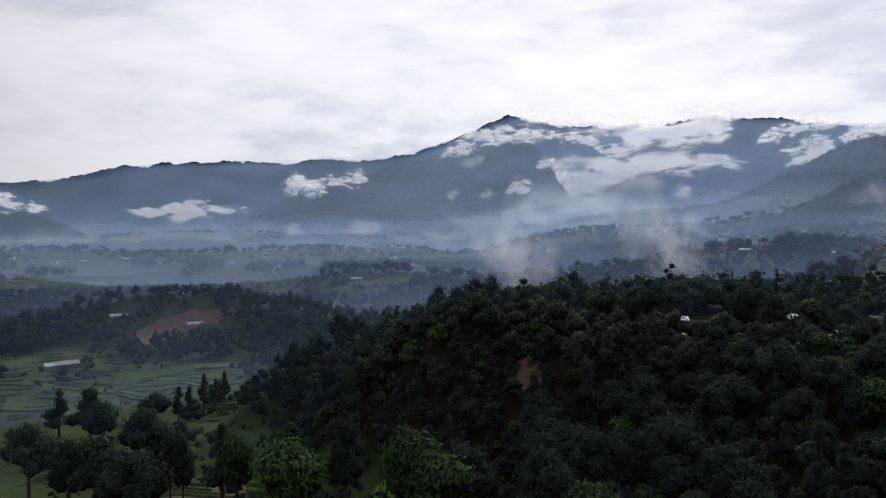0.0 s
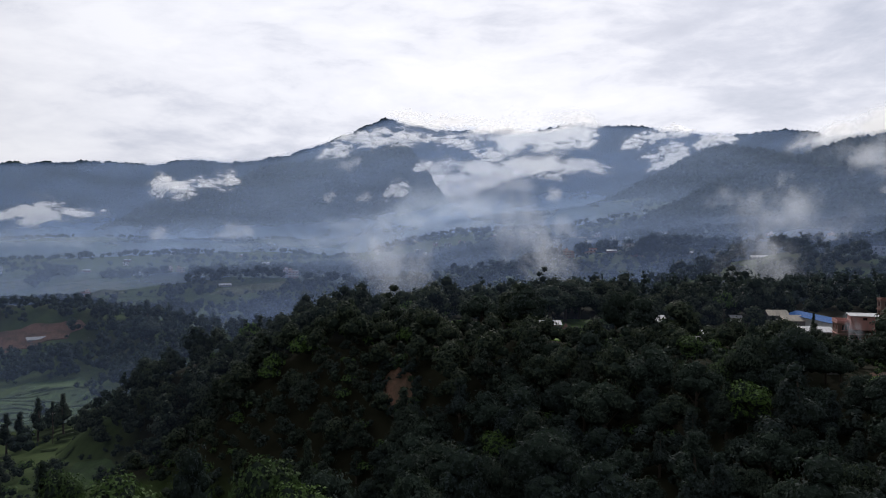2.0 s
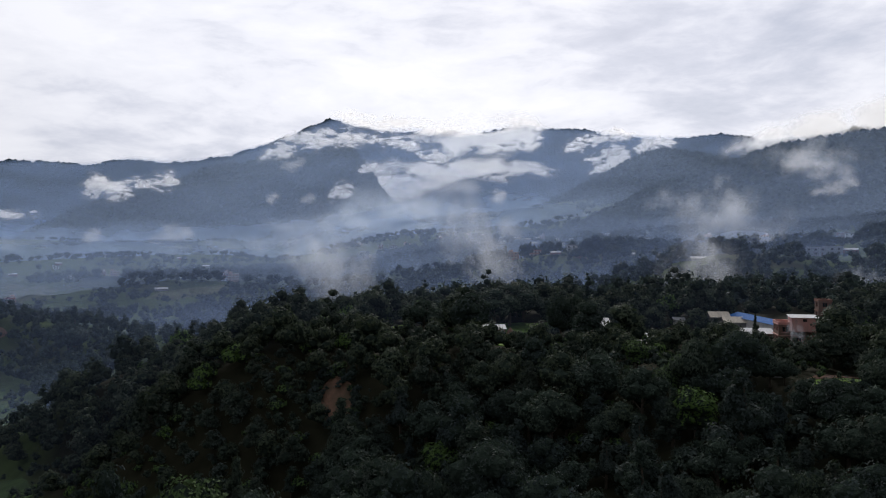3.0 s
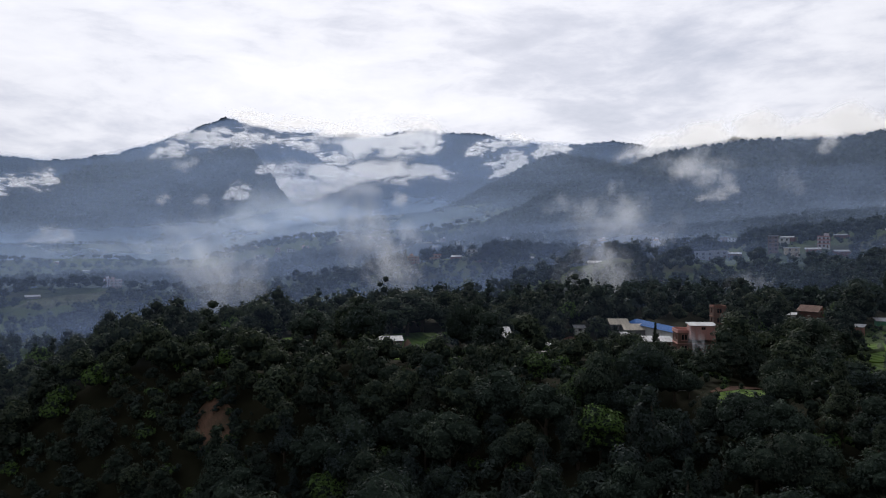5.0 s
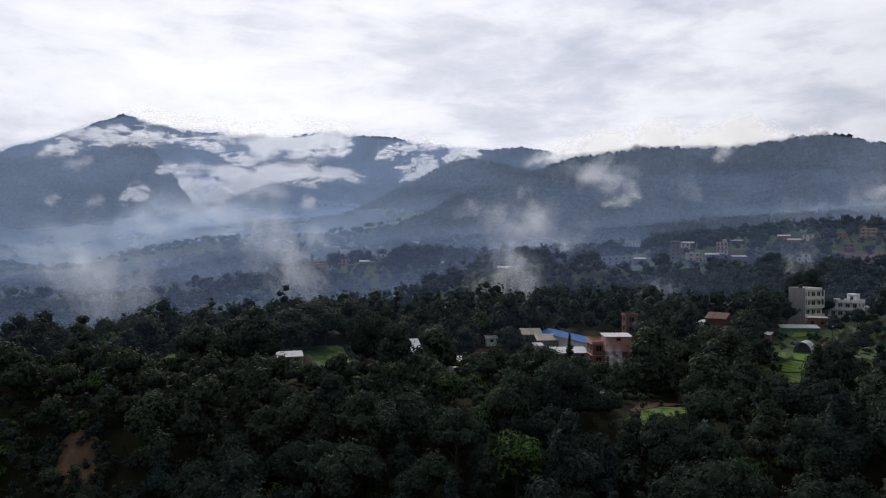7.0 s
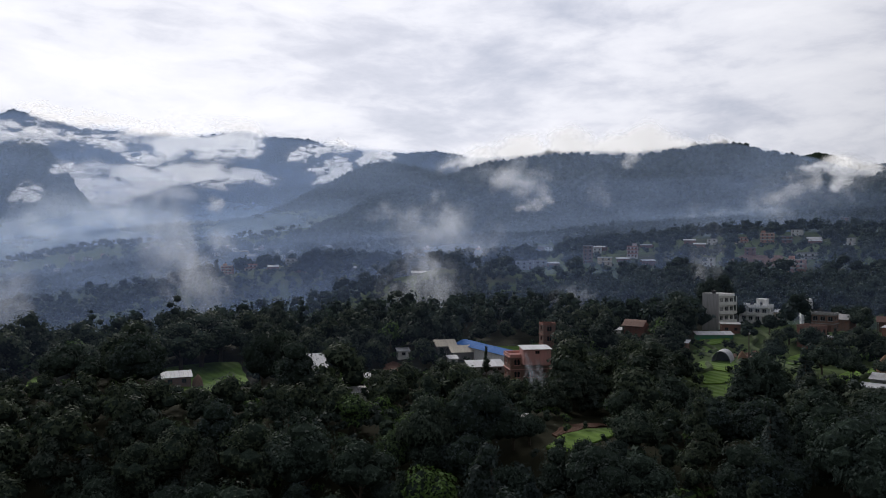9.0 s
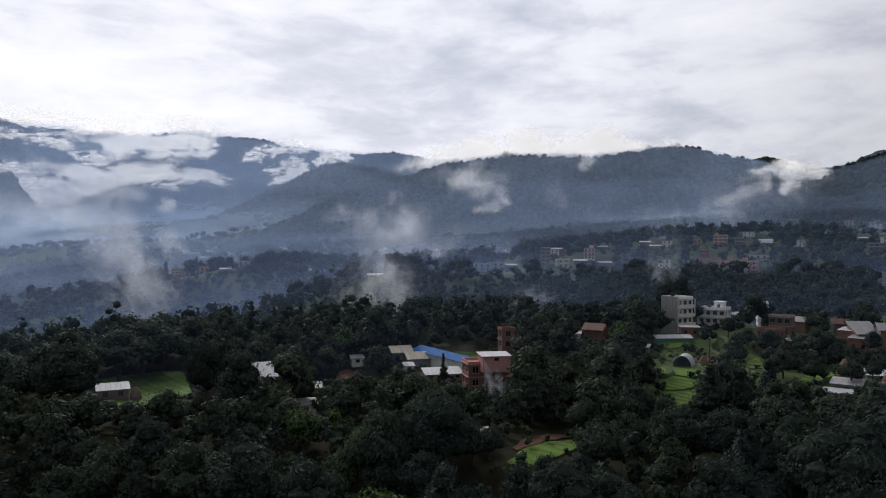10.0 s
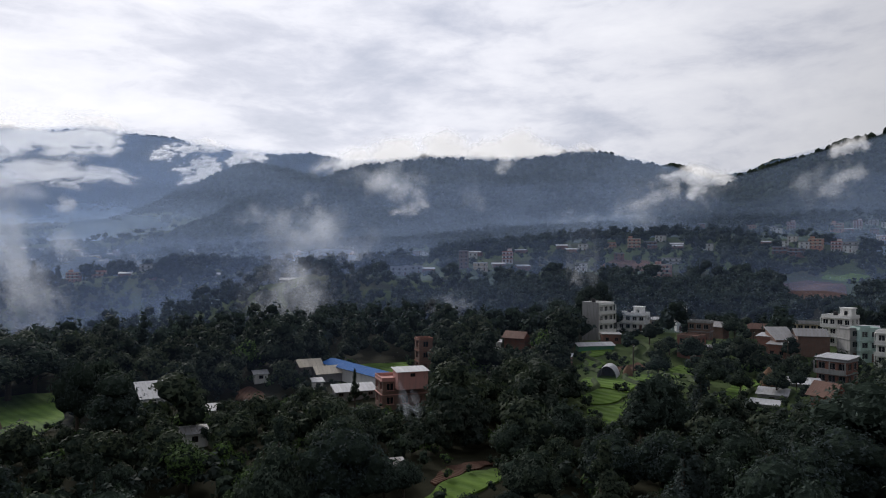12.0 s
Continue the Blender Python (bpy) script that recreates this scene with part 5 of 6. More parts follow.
def merged(name, kinds, x, y, pick, scale, turn, label):
    """Many trees in one mesh."""
    z = ground_z(x, y)
    V, F, M, base = [], [], [], 0
    mats = list(dict.fromkeys(k.leaf for k in kinds))
    for i in range(len(x)):
        k = kinds[pick[i]]
        v = np.asarray(k.crown[0])
        c, s = math.cos(turn[i]), math.sin(turn[i])
        w = np.stack([v[:, 0] * c - v[:, 1] * s, v[:, 0] * s + v[:, 1] * c, v[:, 2]], 1) * scale[i] + (x[i], y[i], z[i])
        V.append(w)
        F.append(np.asarray(k.crown[1]) + base)
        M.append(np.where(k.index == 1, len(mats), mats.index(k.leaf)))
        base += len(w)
    ob = new(name, mesh_of(name, np.concatenate(V), np.concatenate(F), mats + [M_CROWN_SHADE], False, np.concatenate(M)))
    return tagged(ob, label, "forest", kind="stuff")


PROTO = []
for k in NEAR_KINDS:
    crown_mesh, trunk_mesh = k.meshes()
    PROTO.append((crown_mesh, trunk_mesh, k))
TREE_LABELS = {M_LEAF: "dark green broadleaf tree with a dense rounded crown", M_LEAF_BLUE: "dull blue-green tree on the wooded slope",
               M_LEAF_LIGHT: "fresh light green tree at the edge of a clearing"}


def tree(x, y, kind, scale=1.0, turn=0.0, label="", z=None):
    crown_mesh, trunk_mesh, k = PROTO[kind]
    root = new("tree")
    root.matrix_world = pose(x, y, float(ground_z(x, y)) if z is None else z, 0, 0, turn) @ Matrix.Scale(scale, 4)
    for name, me in (("crown", crown_mesh), ("trunk", trunk_mesh)):
        new(name, me).parent = root
    return tagged(root, label or TREE_LABELS[k.leaf], "tree", "trees of the spur")


def tree_to(x, y, top, kind, wide=1.0, turn=0.0, label=""):
    """A tree that reaches up to a given height."""
    ob = tree(x, y, kind, 1.0, turn, label)
    s = (top - float(ground_z(x, y))) / PROTO[kind][2].height
    ob.matrix_world = pose(x, y, float(ground_z(x, y)), 0, 0, turn) @ Matrix.Diagonal((s * wide, s * wide, s, 1))
    CLEAR.append([(x + 3.5 * a, y + 3.5 * b) for a, b in ((-1, -1), (1, -1), (1, 1), (-1, 1))])
    return ob


tree_to(258.4, 193.4, 53.5, 3, 0.75, 101, "dark broadleaf tree standing above the village roofs")
tree_to(262.0, 191.3, 54.1, 1, 0.80, 234, "dark broadleaf tree standing above the village roofs")
tree_to(269.4, 190.4, 45.3, 2, 0.90, 35, "dark broadleaf tree standing above the village roofs")
tree_to(232.4, 189.7, 50.0, 2, 1.00, 55, "dark broadleaf tree at the edge of the hollow")
tree_to(293.0, 569.0, 62.0, 3, 1.00, 335, "tall dark tree on the village ridge")
tree_to(299.4, 567.9, 63.8, 1, 1.00, 80, "tall dark tree on the village ridge")
tree_to(287.6, 571.8, 56.0, 0, 1.10, 230, "tall dark tree on the village ridge")
tree_to(305.2, 568.2, 56.1, 2, 1.00, 164, "tall dark tree on the village ridge")
tree_to(343.3, 563.7, 58.6, 0, 1.00, 60, "tall dark tree on the village ridge")
tree_to(351.6, 560.9, 60.9, 3, 0.90, 214, "tall dark tree on the village ridge")
tree_to(360.8, 558.6, 57.8, 2, 1.10, 15, "tall dark tree on the village ridge")
tree_to(217.8, 612.4, 57.8, 4, 0.90, 36, "tall dark tree on the village ridge")
tree_to(235.3, 616.6, 53.9, 6, 0.90, 260, "tall dark tree on the village ridge")
tree_to(317.6, 567.1, 54.8, 2, 1.00, 0, "tall dark tree on the village ridge")
tree_to(327.1, 567.5, 53.9, 0, 1.00, 140, "tall dark tree on the village ridge")
tree_to(-77.6, 289.8, 4.9, 4, 0.80, 266, "tall slender tree standing in the valley fields")
tree_to(-82.2, 293.7, 1.2, 4, 0.70, 154, "tall slender tree standing in the valley fields")
tree_to(-86.0, 289.5, 3.8, 4, 0.85, 0, "tall slender tree standing in the valley fields")
tree_to(-89.9, 284.1, -0.0, 6, 0.80, 185, "tall slender tree standing in the valley fields")
tree_to(-93.2, 280.9, 0.7, 4, 0.90, 45, "tall slender tree standing in the valley fields")
tree_to(-98.9, 272.6, 0.7, 0, 1.00, 125, "tall slender tree standing in the valley fields")
tree_to(-117.2, 259.8, 4.6, 1, 0.90, 40, "tall slender tree standing in the valley fields")
tree_to(-128.3, 260.1, 3.6, 6, 1.00, 15, "tall slender tree standing in the valley fields")
tree_to(-109.9, 252.1, 2.3, 0, 1.00, 180, "tall slender tree standing in the valley fields")
tree_to(-82.8, 462.7, 24.0, 4, 1.00, 344, "tall slender tree standing in the valley fields")
tree_to(-84.3, 457.3, 16.1, 0, 1.20, 295, "tall slender tree standing in the valley fields")
tree_to(-128.0, 545.2, 17.5, 4, 0.80, 200, "tall slender tree standing in the valley fields")
tree_to(-132.5, 546.2, 14.8, 4, 0.70, 130, "tall slender tree standing in the valley fields")
tree_to(-76.8, 514.3, 14.7, 6, 0.90, 250, "tall slender tree standing in the valley fields")
tree_to(-56.7, 496.8, 8.5, 6, 0.90, 205, "tall slender tree standing in the valley fields")
tree_to(91.0, 235.0, 46.4, 3, 1.50, 170, "broad green tree with a spreading crown on the spur")
tree_to(84.1, 230.0, 45.5, 0, 1.40, 320, "broad green tree with a spreading crown on the spur")
tree_to(96.7, 237.1, 45.0, 2, 1.50, 6, "broad green tree with a spreading crown on the spur")
tree_to(87.8, 174.2, 45.5, 1, 1.05, 154, "broad green tree with a spreading crown on the spur")
tree_to(56.3, 212.0, 44.5, 2, 1.20, 336, "broad green tree with a spreading crown on the spur")
tree_to(65.1, 195.5, 47.3, 3, 0.95, 215, "broad green tree with a spreading crown on the spur")
tree_to(88.8, 191.7, 46.1, 3, 0.70, 25, "broad green tree with a spreading crown on the spur")
tree_to(94.1, 193.7, 46.1, 0, 0.75, 270, "broad green tree with a spreading crown on the spur")
tree_to(146.7, 114.2, 45.6, 7, 1.00, 235, "dark open-crowned tree before the terraces")
tree_to(142.0, 114.7, 44.6, 4, 1.20, 25, "dark open-crowned tree before the terraces")
tree_to(158.5, 112.4, 43.9, 6, 1.00, 40, "dark open-crowned tree before the terraces")
tree_to(134.5, 123.8, 41.6, 0, 1.00, 146, "round dark tree below the village")
tree_to(133.5, 171.6, 41.1, 4, 0.60, 76, "slender light tree beside the farm shed")
tree_to(160.3, 153.2, 41.3, 7, 1.40, 215, "bushy drooping tree on the shoulder of the spur")
tree_to(165.0, 150.1, 42.1, 7, 1.40, 170, "bushy drooping tree on the shoulder of the spur")
tree_to(164.0, 144.5, 40.1, 2, 1.30, 55, "bushy drooping tree on the shoulder of the spur")
tree_to(157.8, 159.6, 39.1, 7, 1.40, 190, "bushy drooping tree on the shoulder of the spur")
tree_to(226.2, 143.0, 41.9, 7, 1.30, 130, "broad dark tree standing behind the village houses")
tree_to(229.1, 134.4, 41.7, 2, 1.30, 183, "broad dark tree standing behind the village houses")
tree_to(230.0, 151.1, 41.0, 7, 1.30, 333, "bushy green tree between the village houses")
tree_to(232.3, 130.4, 42.0, 0, 1.30, 14, "broad dark tree standing behind the village houses")
tree_to(189.1, 123.3, 41.8, 2, 1.15, 127, "bushy green tree between the village houses")
tree_to(195.9, 138.0, 40.7, 7, 1.30, 26, "bushy green tree between the village houses")
tree_to(236.5, 160.2, 43.5, 3, 1.00, 57, "bushy green tree between the village houses")
tree_to(240.3, 122.5, 42.0, 1, 1.15, 240, "bushy green tree between the village houses")
tree_to(316.0, 158.8, 46.7, 3, 1.00, 194, "broad dark tree standing behind the village houses")
tree_to(305.1, 151.1, 45.1, 1, 1.30, 52, "broad dark tree standing behind the village houses")
tree_to(310.8, 168.4, 46.5, 0, 1.30, 127, "broad dark tree standing behind the village houses")
tree_to(316.3, 192.3, 44.9, 2, 1.00, 110, "broad dark tree standing behind the village houses")
tree_to(279.4, 184.6, 44.5, 7, 1.15, 143, "broad dark tree standing behind the village houses")
tree_to(233.5, 165.8, 41.1, 7, 1.00, 199, "bushy green tree between the village houses")
tree_to(262.0, 160.2, 42.9, 1, 1.00, 36, "bushy green tree between the village houses")
tree_to(273.4, 149.3, 43.9, 2, 1.00, 316, "broad dark tree standing behind the village houses")
tree_to(193.4, 111.2, 40.5, 7, 1.30, 227, "bushy green tree between the village houses")
tree_to(202.2, 110.0, 39.5, 2, 1.00, 67, "bushy green tree between the village houses")
tree_to(188.8, 116.8, 40.4, 7, 1.00, 2, "bushy green tree between the village houses")
tree_to(231.8, 139.1, 41.3, 4, 1.00, 110, "bushy green tree between the village houses")
tree_to(306.8, 228.8, 45.2, 1, 1.00, 85, "broad dark tree standing behind the village houses")
tree_to(301.3, 233.8, 46.3, 3, 1.15, 160, "broad dark tree standing behind the village houses")
tree_to(281.7, 227.7, 44.6, 0, 1.00, 276, "broad dark tree standing behind the village houses")
tree_to(241.0, 220.3, 41.9, 7, 1.30, 320, "bushy green tree between the village houses")
tree_to(212.1, 183.2, 41.1, 2, 1.00, 93, "bushy green tree between the village houses")
tree_to(326.0, 150.9, 47.6, 0, 1.30, 100, "broad dark tree standing behind the village houses")
tree_to(351.0, 151.1, 45.8, 2, 1.15, 152, "broad dark tree standing behind the village houses")
tree_to(101.0, 128.2, 39.3, 2, 1.15, 40, "leafy dark tree beside the small clearing")
tree_to(103.6, 127.4, 38.3, 7, 1.15, 200, "leafy dark tree beside the small clearing")
tree_to(143.3, 84.3, 49.0, 0, 1.20, 340, "broad dark tree at the foot of the village")
tree_to(132.8, 85.0, 44.6, 3, 1.20, 350, "broad dark tree at the foot of the village")
tree_to(-15.2, 151.2, 21.3, 1, 0.59, 324, "leafy tree in the near woods below the spur")
tree_to(-1.1, 140.0, 22.1, 5, 0.70, 70, "light green tree in the near woods")
tree_to(6.4, 145.9, 23.5, 4, 0.63, 165, "leafy tree in the near woods below the spur")
tree_to(8.9, 139.7, 19.4, 7, 1.05, 340, "broad drooping green tree in the near woods")
tree_to(4.3, 134.9, 18.7, 5, 0.91, 60, "light green tree in the near woods")
tree_to(21.5, 120.1, 25.3, 0, 0.70, 275, "leafy tree in the near woods below the spur")
tree_to(30.7, 124.3, 26.3, 1, 0.84, 150, "leafy tree in the near woods below the spur")
tree_to(34.5, 125.3, 25.5, 3, 0.70, 35, "leafy tree in the near woods below the spur")
tree_to(24.5, 102.1, 24.5, 5, 0.70, 80, "light green tree in the near woods")
tree_to(-45.6, 168.9, 15.9, 4, 0.91, 245, "leafy tree in the near woods below the spur")
tree_to(-41.8, 166.8, 13.8, 5, 0.63, 60, "light green tree in the near woods")
tree_to(-26.7, 147.6, 17.6, 5, 0.90, 330, "light yellowish tree at the edge of the grass")
tree_to(-60.1, 175.0, 11.7, 1, 0.49, 300, "leafy tree in the near woods below the spur")
tree_to(-56.2, 173.1, 11.5, 1, 0.49, 115, "leafy tree in the near woods below the spur")
tree_to(-76.1, 201.1, 13.1, 0, 0.77, 345, "leafy tree in the near woods below the spur")
tree_to(-80.5, 183.1, 9.5, 7, 0.98, 145, "leafy tree in the near woods below the spur")
tree_to(-66.0, 167.5, 10.5, 2, 0.91, 205, "leafy tree in the near woods below the spur")
tree_to(-89.0, 184.7, 8.4, 3, 0.70, 120, "leafy tree in the near woods below the spur")
tree_to(-108.6, 202.8, 8.1, 0, 0.84, 350, "leafy tree in the near woods below the spur")


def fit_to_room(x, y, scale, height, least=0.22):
    room = sight_room(x, y) / height
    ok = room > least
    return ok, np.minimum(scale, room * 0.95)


rng = np.random.RandomState(4)
x, y = scatter(rng, 74, 240, 7.2)
ok = wooded(x, y) | ((waves(x, y, 60, 15) > -0.1) & ~is_open(x, y, 1.0))
ok &= ~glade(x, y) | (rng.rand(len(x)) < 0.26)
x, y = x[ok], y[ok]
pick = rng.choice(8, len(x), p=[.18, .17, .15, .14, .09, .07, .09, .11])
pick = np.where((x < 15) & (y < 215) & (rng.rand(len(x)) < 0.32), 5, pick)
scale, turn = rng.uniform(0.60, 1.0, len(x)) ** 1.0 * rng.choice([0.8, 1.0, 1.22], len(x)), rng.uniform(0, 6.28, len(x))
scale = np.where(glade(x, y) | ((x < 22) & (y < 205)), scale * 0.62, scale)
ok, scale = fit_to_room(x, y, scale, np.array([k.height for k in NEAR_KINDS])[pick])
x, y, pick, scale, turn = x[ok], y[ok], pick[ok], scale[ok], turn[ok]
bearing_of = np.degrees(np.arctan2(x - 20, y - 30))
dist = np.hypot(x - 20, y - 30) + 60 * (np.abs(bearing_of - 22) > 54)
order = np.argsort(dist)
for i in order[:250]:
    tree(x[i], y[i], int(pick[i]), float(scale[i]), math.degrees(turn[i]))
rest = order[250:]
merged("forest", MASS_KINDS, x[rest], y[rest], pick[rest] % 5, scale[rest], turn[rest], "dense dark broadleaf forest covering the spur")

x, y = scatter(rng, 72, 235, 3.9)
ok = ~is_open(x, y, -0.5) & (waves(x, y, 26, 18) > -0.75) & (~glade(x, y) | (waves(x, y, 22, 41) > 0.35))
x, y = x[ok], y[ok]
low = np.clip(sight_room(x, y) / 3.4, 0.35, 9)
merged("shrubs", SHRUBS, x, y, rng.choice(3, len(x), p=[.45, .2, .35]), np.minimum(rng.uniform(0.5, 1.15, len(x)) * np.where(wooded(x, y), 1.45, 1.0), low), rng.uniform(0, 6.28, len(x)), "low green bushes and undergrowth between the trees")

for rim in [c for c in CLEAR if len(c) == 13 and 15 < c[0][0] < 45 and 160 < c[0][1] < 200]:
    c = np.array(rim)
    c = np.concatenate([c, (c + np.roll(c, -1, 0)) / 2])
    c = np.concatenate([c, c + (c - c.mean(0)) * 0.16]) + rng.normal(scale=0.55, size=(2 * len(c), 2))
    within = np.array(rim).mean(0) + rng.normal(scale=2.6, size=(9, 2)) * (1.0, 1.8)
    c = np.concatenate([c[rng.rand(len(c)) < 0.85], within])
    merged("shrubs", SHRUBS, c[:, 0], c[:, 1], rng.choice(3, len(c)), np.append(rng.uniform(0.7, 1.35, len(c) - 9), rng.uniform(0.3, 0.7, 9)), rng.uniform(0, 6.28, len(c)), "bushes overhanging the rim of the earth slip")

x, y = scatter(rng, 255, 560, 7.5, -36, 6)
ok = ~is_open(x, y, 0.0) & (waves(x, y, 40, 19) > 0.3)
x, y = x[ok], y[ok]
merged("shrubs", SHRUBS, x, y, rng.choice(3, len(x), p=[.45, .15, .4]), rng.uniform(0.5, 1.5, len(x)), rng.uniform(0, 6.28, len(x)), "bushes and hedges along the valley fields")

x, y = scatter(rng, 240, 470, 8.6)
ok = wooded(x, y) & (~glade(x, y) | (rng.rand(len(x)) < 0.15))
x, y = x[ok], y[ok]
scale = rng.uniform(0.65, 1.05, len(x))
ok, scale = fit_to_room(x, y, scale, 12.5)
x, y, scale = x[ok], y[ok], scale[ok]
merged("forest", MID_KINDS, x, y, rng.randint(0, 4, len(x)), scale, rng.uniform(0, 6.28, len(x)), "dark mixed forest filling the misty hollow")
x, y = scatter(rng, 470, 660, 9.0, -36, 9)
ok = wooded(x, y)
x, y = x[ok], y[ok]
scale = rng.uniform(0.65, 1.1, len(x))
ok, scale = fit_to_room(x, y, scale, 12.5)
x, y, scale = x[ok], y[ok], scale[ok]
merged("forest", MID_KINDS, x, y, rng.randint(0, 4, len(x)), scale, rng.uniform(0, 6.28, len(x)), "dark woods on the knoll above the red landslip")
x, y = scatter(rng, 470, 1100, 11.5)
ok = wooded(x, y) & ~((y < 640) & (x < 100))
x, y = x[ok], y[ok]
scale = rng.uniform(0.75, 1.25, len(x))
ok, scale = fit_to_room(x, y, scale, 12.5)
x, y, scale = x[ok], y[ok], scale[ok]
merged("forest", FAR_KINDS, x, y, rng.randint(0, 3, len(x)), scale, rng.uniform(0, 6.28, len(x)), "distant belts of trees between the villages")
x, y = scatter(rng, 1100, 2600, 27.0)
ok = waves(x, y, 420, 21) + 0.5 * waves(x, y, 140, 22) > np.where(x > 150, -0.5, 0.1)
x, y = x[ok], y[ok]
merged("forest", [Kind(51, lobes_round, 12, 20, 2, 4, 4.0, M_LEAF), Kind(52, lobes_round, 10, 16, 2, 4, 4.0, M_LEAF_BLUE)], x, y, rng.randint(0, 2, len(x)), rng.uniform(0.7, 1.3, len(x)), rng.uniform(0, 6.28, len(x)), "far groves on the valley floor")
# ---------------------------------------------------------------- mist

SKYLINE = [(-60, 0.3), (-44, 0.3), (-41, 1.9), (-38, 2.4), (-35, 2.8), (-32, 3.1), (-29, 3.4), (-26, 3.8), (-23, 4.7), (-20, 5.0), (-17, 5.2), (-14, 5.5), (-11, 5.3), (-8, 5.9), (-5, 5.7), (-2, 6.1), (1, 7.0), (4, 8.2), (7, 9.3), (10, 8.6), (13, 8.5), (16, 8.1), (19, 8.3), (22, 8.8), (25, 8.5), (28, 8.2), (31, 7.7), (34, 7.5), (37, 7.6), (40, 7.0), (43, 7.1), (46, 7.4), (49, 7.5), (52, 7.3), (55, 7.5), (58, 7.7), (61, 7.1), (64, 6.4), (67, 5.3), (70, 5.9), (73, 6.8), (76, 7.5), (79, 8.2), (82, 8.4), (85, 8.4), (88, 8.3), (100, 8.1)]


def haze_sheet(dist, thick, reach, colour, seed, above=0.2):
    """An upright, wavering tinted sheet for distance haze, its top cut to the camera's skyline."""
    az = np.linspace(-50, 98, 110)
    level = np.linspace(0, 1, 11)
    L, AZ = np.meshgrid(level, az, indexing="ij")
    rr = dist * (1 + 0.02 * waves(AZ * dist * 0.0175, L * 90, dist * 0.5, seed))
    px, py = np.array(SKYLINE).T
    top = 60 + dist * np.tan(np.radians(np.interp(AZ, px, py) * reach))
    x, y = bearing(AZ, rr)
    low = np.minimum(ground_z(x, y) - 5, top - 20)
    me = mesh_of("haze", np.stack([x, y, low + (top - low) * L], -1).reshape(-1, 3), grid_faces(*L.shape), [material("haze_tint", haze(thick, colour, above))], True)
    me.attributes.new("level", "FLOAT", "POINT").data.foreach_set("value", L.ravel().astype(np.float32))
    return tagged(new("haze", me), "bluish tinted sheet standing in for distance haze", "haze", kind="stuff")


# blue tints by which the added sheets colour the hills behind them
NEAR_HAZE, BLUE, DEEP = (0.34, 0.47, 0.80), (0.42, 0.56, 0.84), (0.26, 0.41, 0.78)
haze_sheet(190, 0.02, 0.05, NEAR_HAZE, 9, 0.5)
haze_sheet(300, 0.16, 0.25, NEAR_HAZE, 1, 0.4)
haze_sheet(520, 0.26, 0.75, NEAR_HAZE, 2, 0.40)
haze_sheet(780, 0.32, 1.04, BLUE, 3, 0.40)
haze_sheet(985, 0.25, 1.04, BLUE, 4, 0.85)
haze_sheet(1640, 0.46, 1.04, BLUE, 5, 0.14)
haze_sheet(2820, 0.50, 1.03, BLUE, 6, 0.14)
haze_sheet(3690, 0.50, 1.03, DEEP, 7, 0.52)


def mist(az, dist, z, width, height, mat, lean=0, layers=3):
    """A drifting piece of cloud: a few ragged, bulging veils one behind the other."""
    rng = np.random.RandomState(int(dist + abs(az) * 10 + z))
    V, F, base = [], [], 0
    recline = 0.35      # leans towards the camera so its back catches the bright sky
    for k in range(layers):
        u, w = np.meshgrid(np.linspace(-0.5, 0.5, 13), np.linspace(-0.5, 0.5, 9))
        s = 1.0 - 0.10 * k
        deep = (k - (layers - 1) / 2) * 0.22 * height - recline * (w + 0.5) * height + 0.12 * height * (np.sin(u * 9 + rng.uniform(0, 6)) + np.sin(w * 7 + rng.uniform(0, 6)))
        V.append(np.stack([u * width / height * s, deep / height, w * s], -1).reshape(-1, 3))
        F.append(grid_faces(9, 13) + base)
        base += 117
    ob = new("mist", mesh_of("mist", np.concatenate(V), np.concatenate(F), [mat], True))
    x, y = bearing(az, dist)
    ob.matrix_world = pose(x, y, z, 0, 0, -az) @ pose(0, 0, 0, 0, -lean, 0) @ Matrix.Scale(height, 4)
    return tagged(ob, "thin grey mist rising from the wooded hollow", "mist", kind="stuff")


M_PLUME = material("mist_plume", vapour(0.16, (0.86, 0.90, 0.96), 5.0, 0.26, 1.60, 2.0, 0.8, (1.5, 1.0, 0.8)))
M_SMOKE = material("blue_smoke", vapour(0.12, (0.70, 0.76, 0.86), 4.0, 0.35, 1.2, 2.4, 0.7, (1.5, 1.0, 0.8)))
# plumes rising from the hollow and smoke over the villages
mist(4.6, 330, 50, 49, 71, M_PLUME, 10, 3)
mist(6.9, 335, 41, 43, 51, M_PLUME, -8, 3)
mist(3.7, 340, 57, 30, 42, M_PLUME, 20, 3)
mist(16.7, 780, 76, 64, 136, M_PLUME, 4, 3)
mist(16.3, 770, 60, 53, 87, M_PLUME, 0, 3)
mist(19.2, 420, 43, 37, 47, M_PLUME, 10, 3)
mist(20.5, 760, 63, 45, 54, M_PLUME, 0, 3)
mist(35.9, 390, 47, 65, 60, M_PLUME, 0, 3)
mist(37.6, 690, 73, 136, 78, M_PLUME, -10, 3)
mist(33.2, 1200, 105, 106, 86, M_PLUME, 10, 3)
mist(49.6, 1250, 125, 74, 141, M_PLUME, 4, 3)
mist(42.8, 1250, 177, 197, 102, M_PLUME, -8, 3)
mist(18.5, 420, 46, 45, 56, M_PLUME, 20, 3)
mist(36.8, 690, 74, 115, 78, M_PLUME, -15, 3)
mist(49.6, 1200, 126, 66, 135, M_PLUME, 3, 3)
mist(55.6, 400, 52, 31, 86, M_PLUME, 3, 3)
mist(36.8, 1200, 150, 47, 42, M_PLUME, 0, 3)
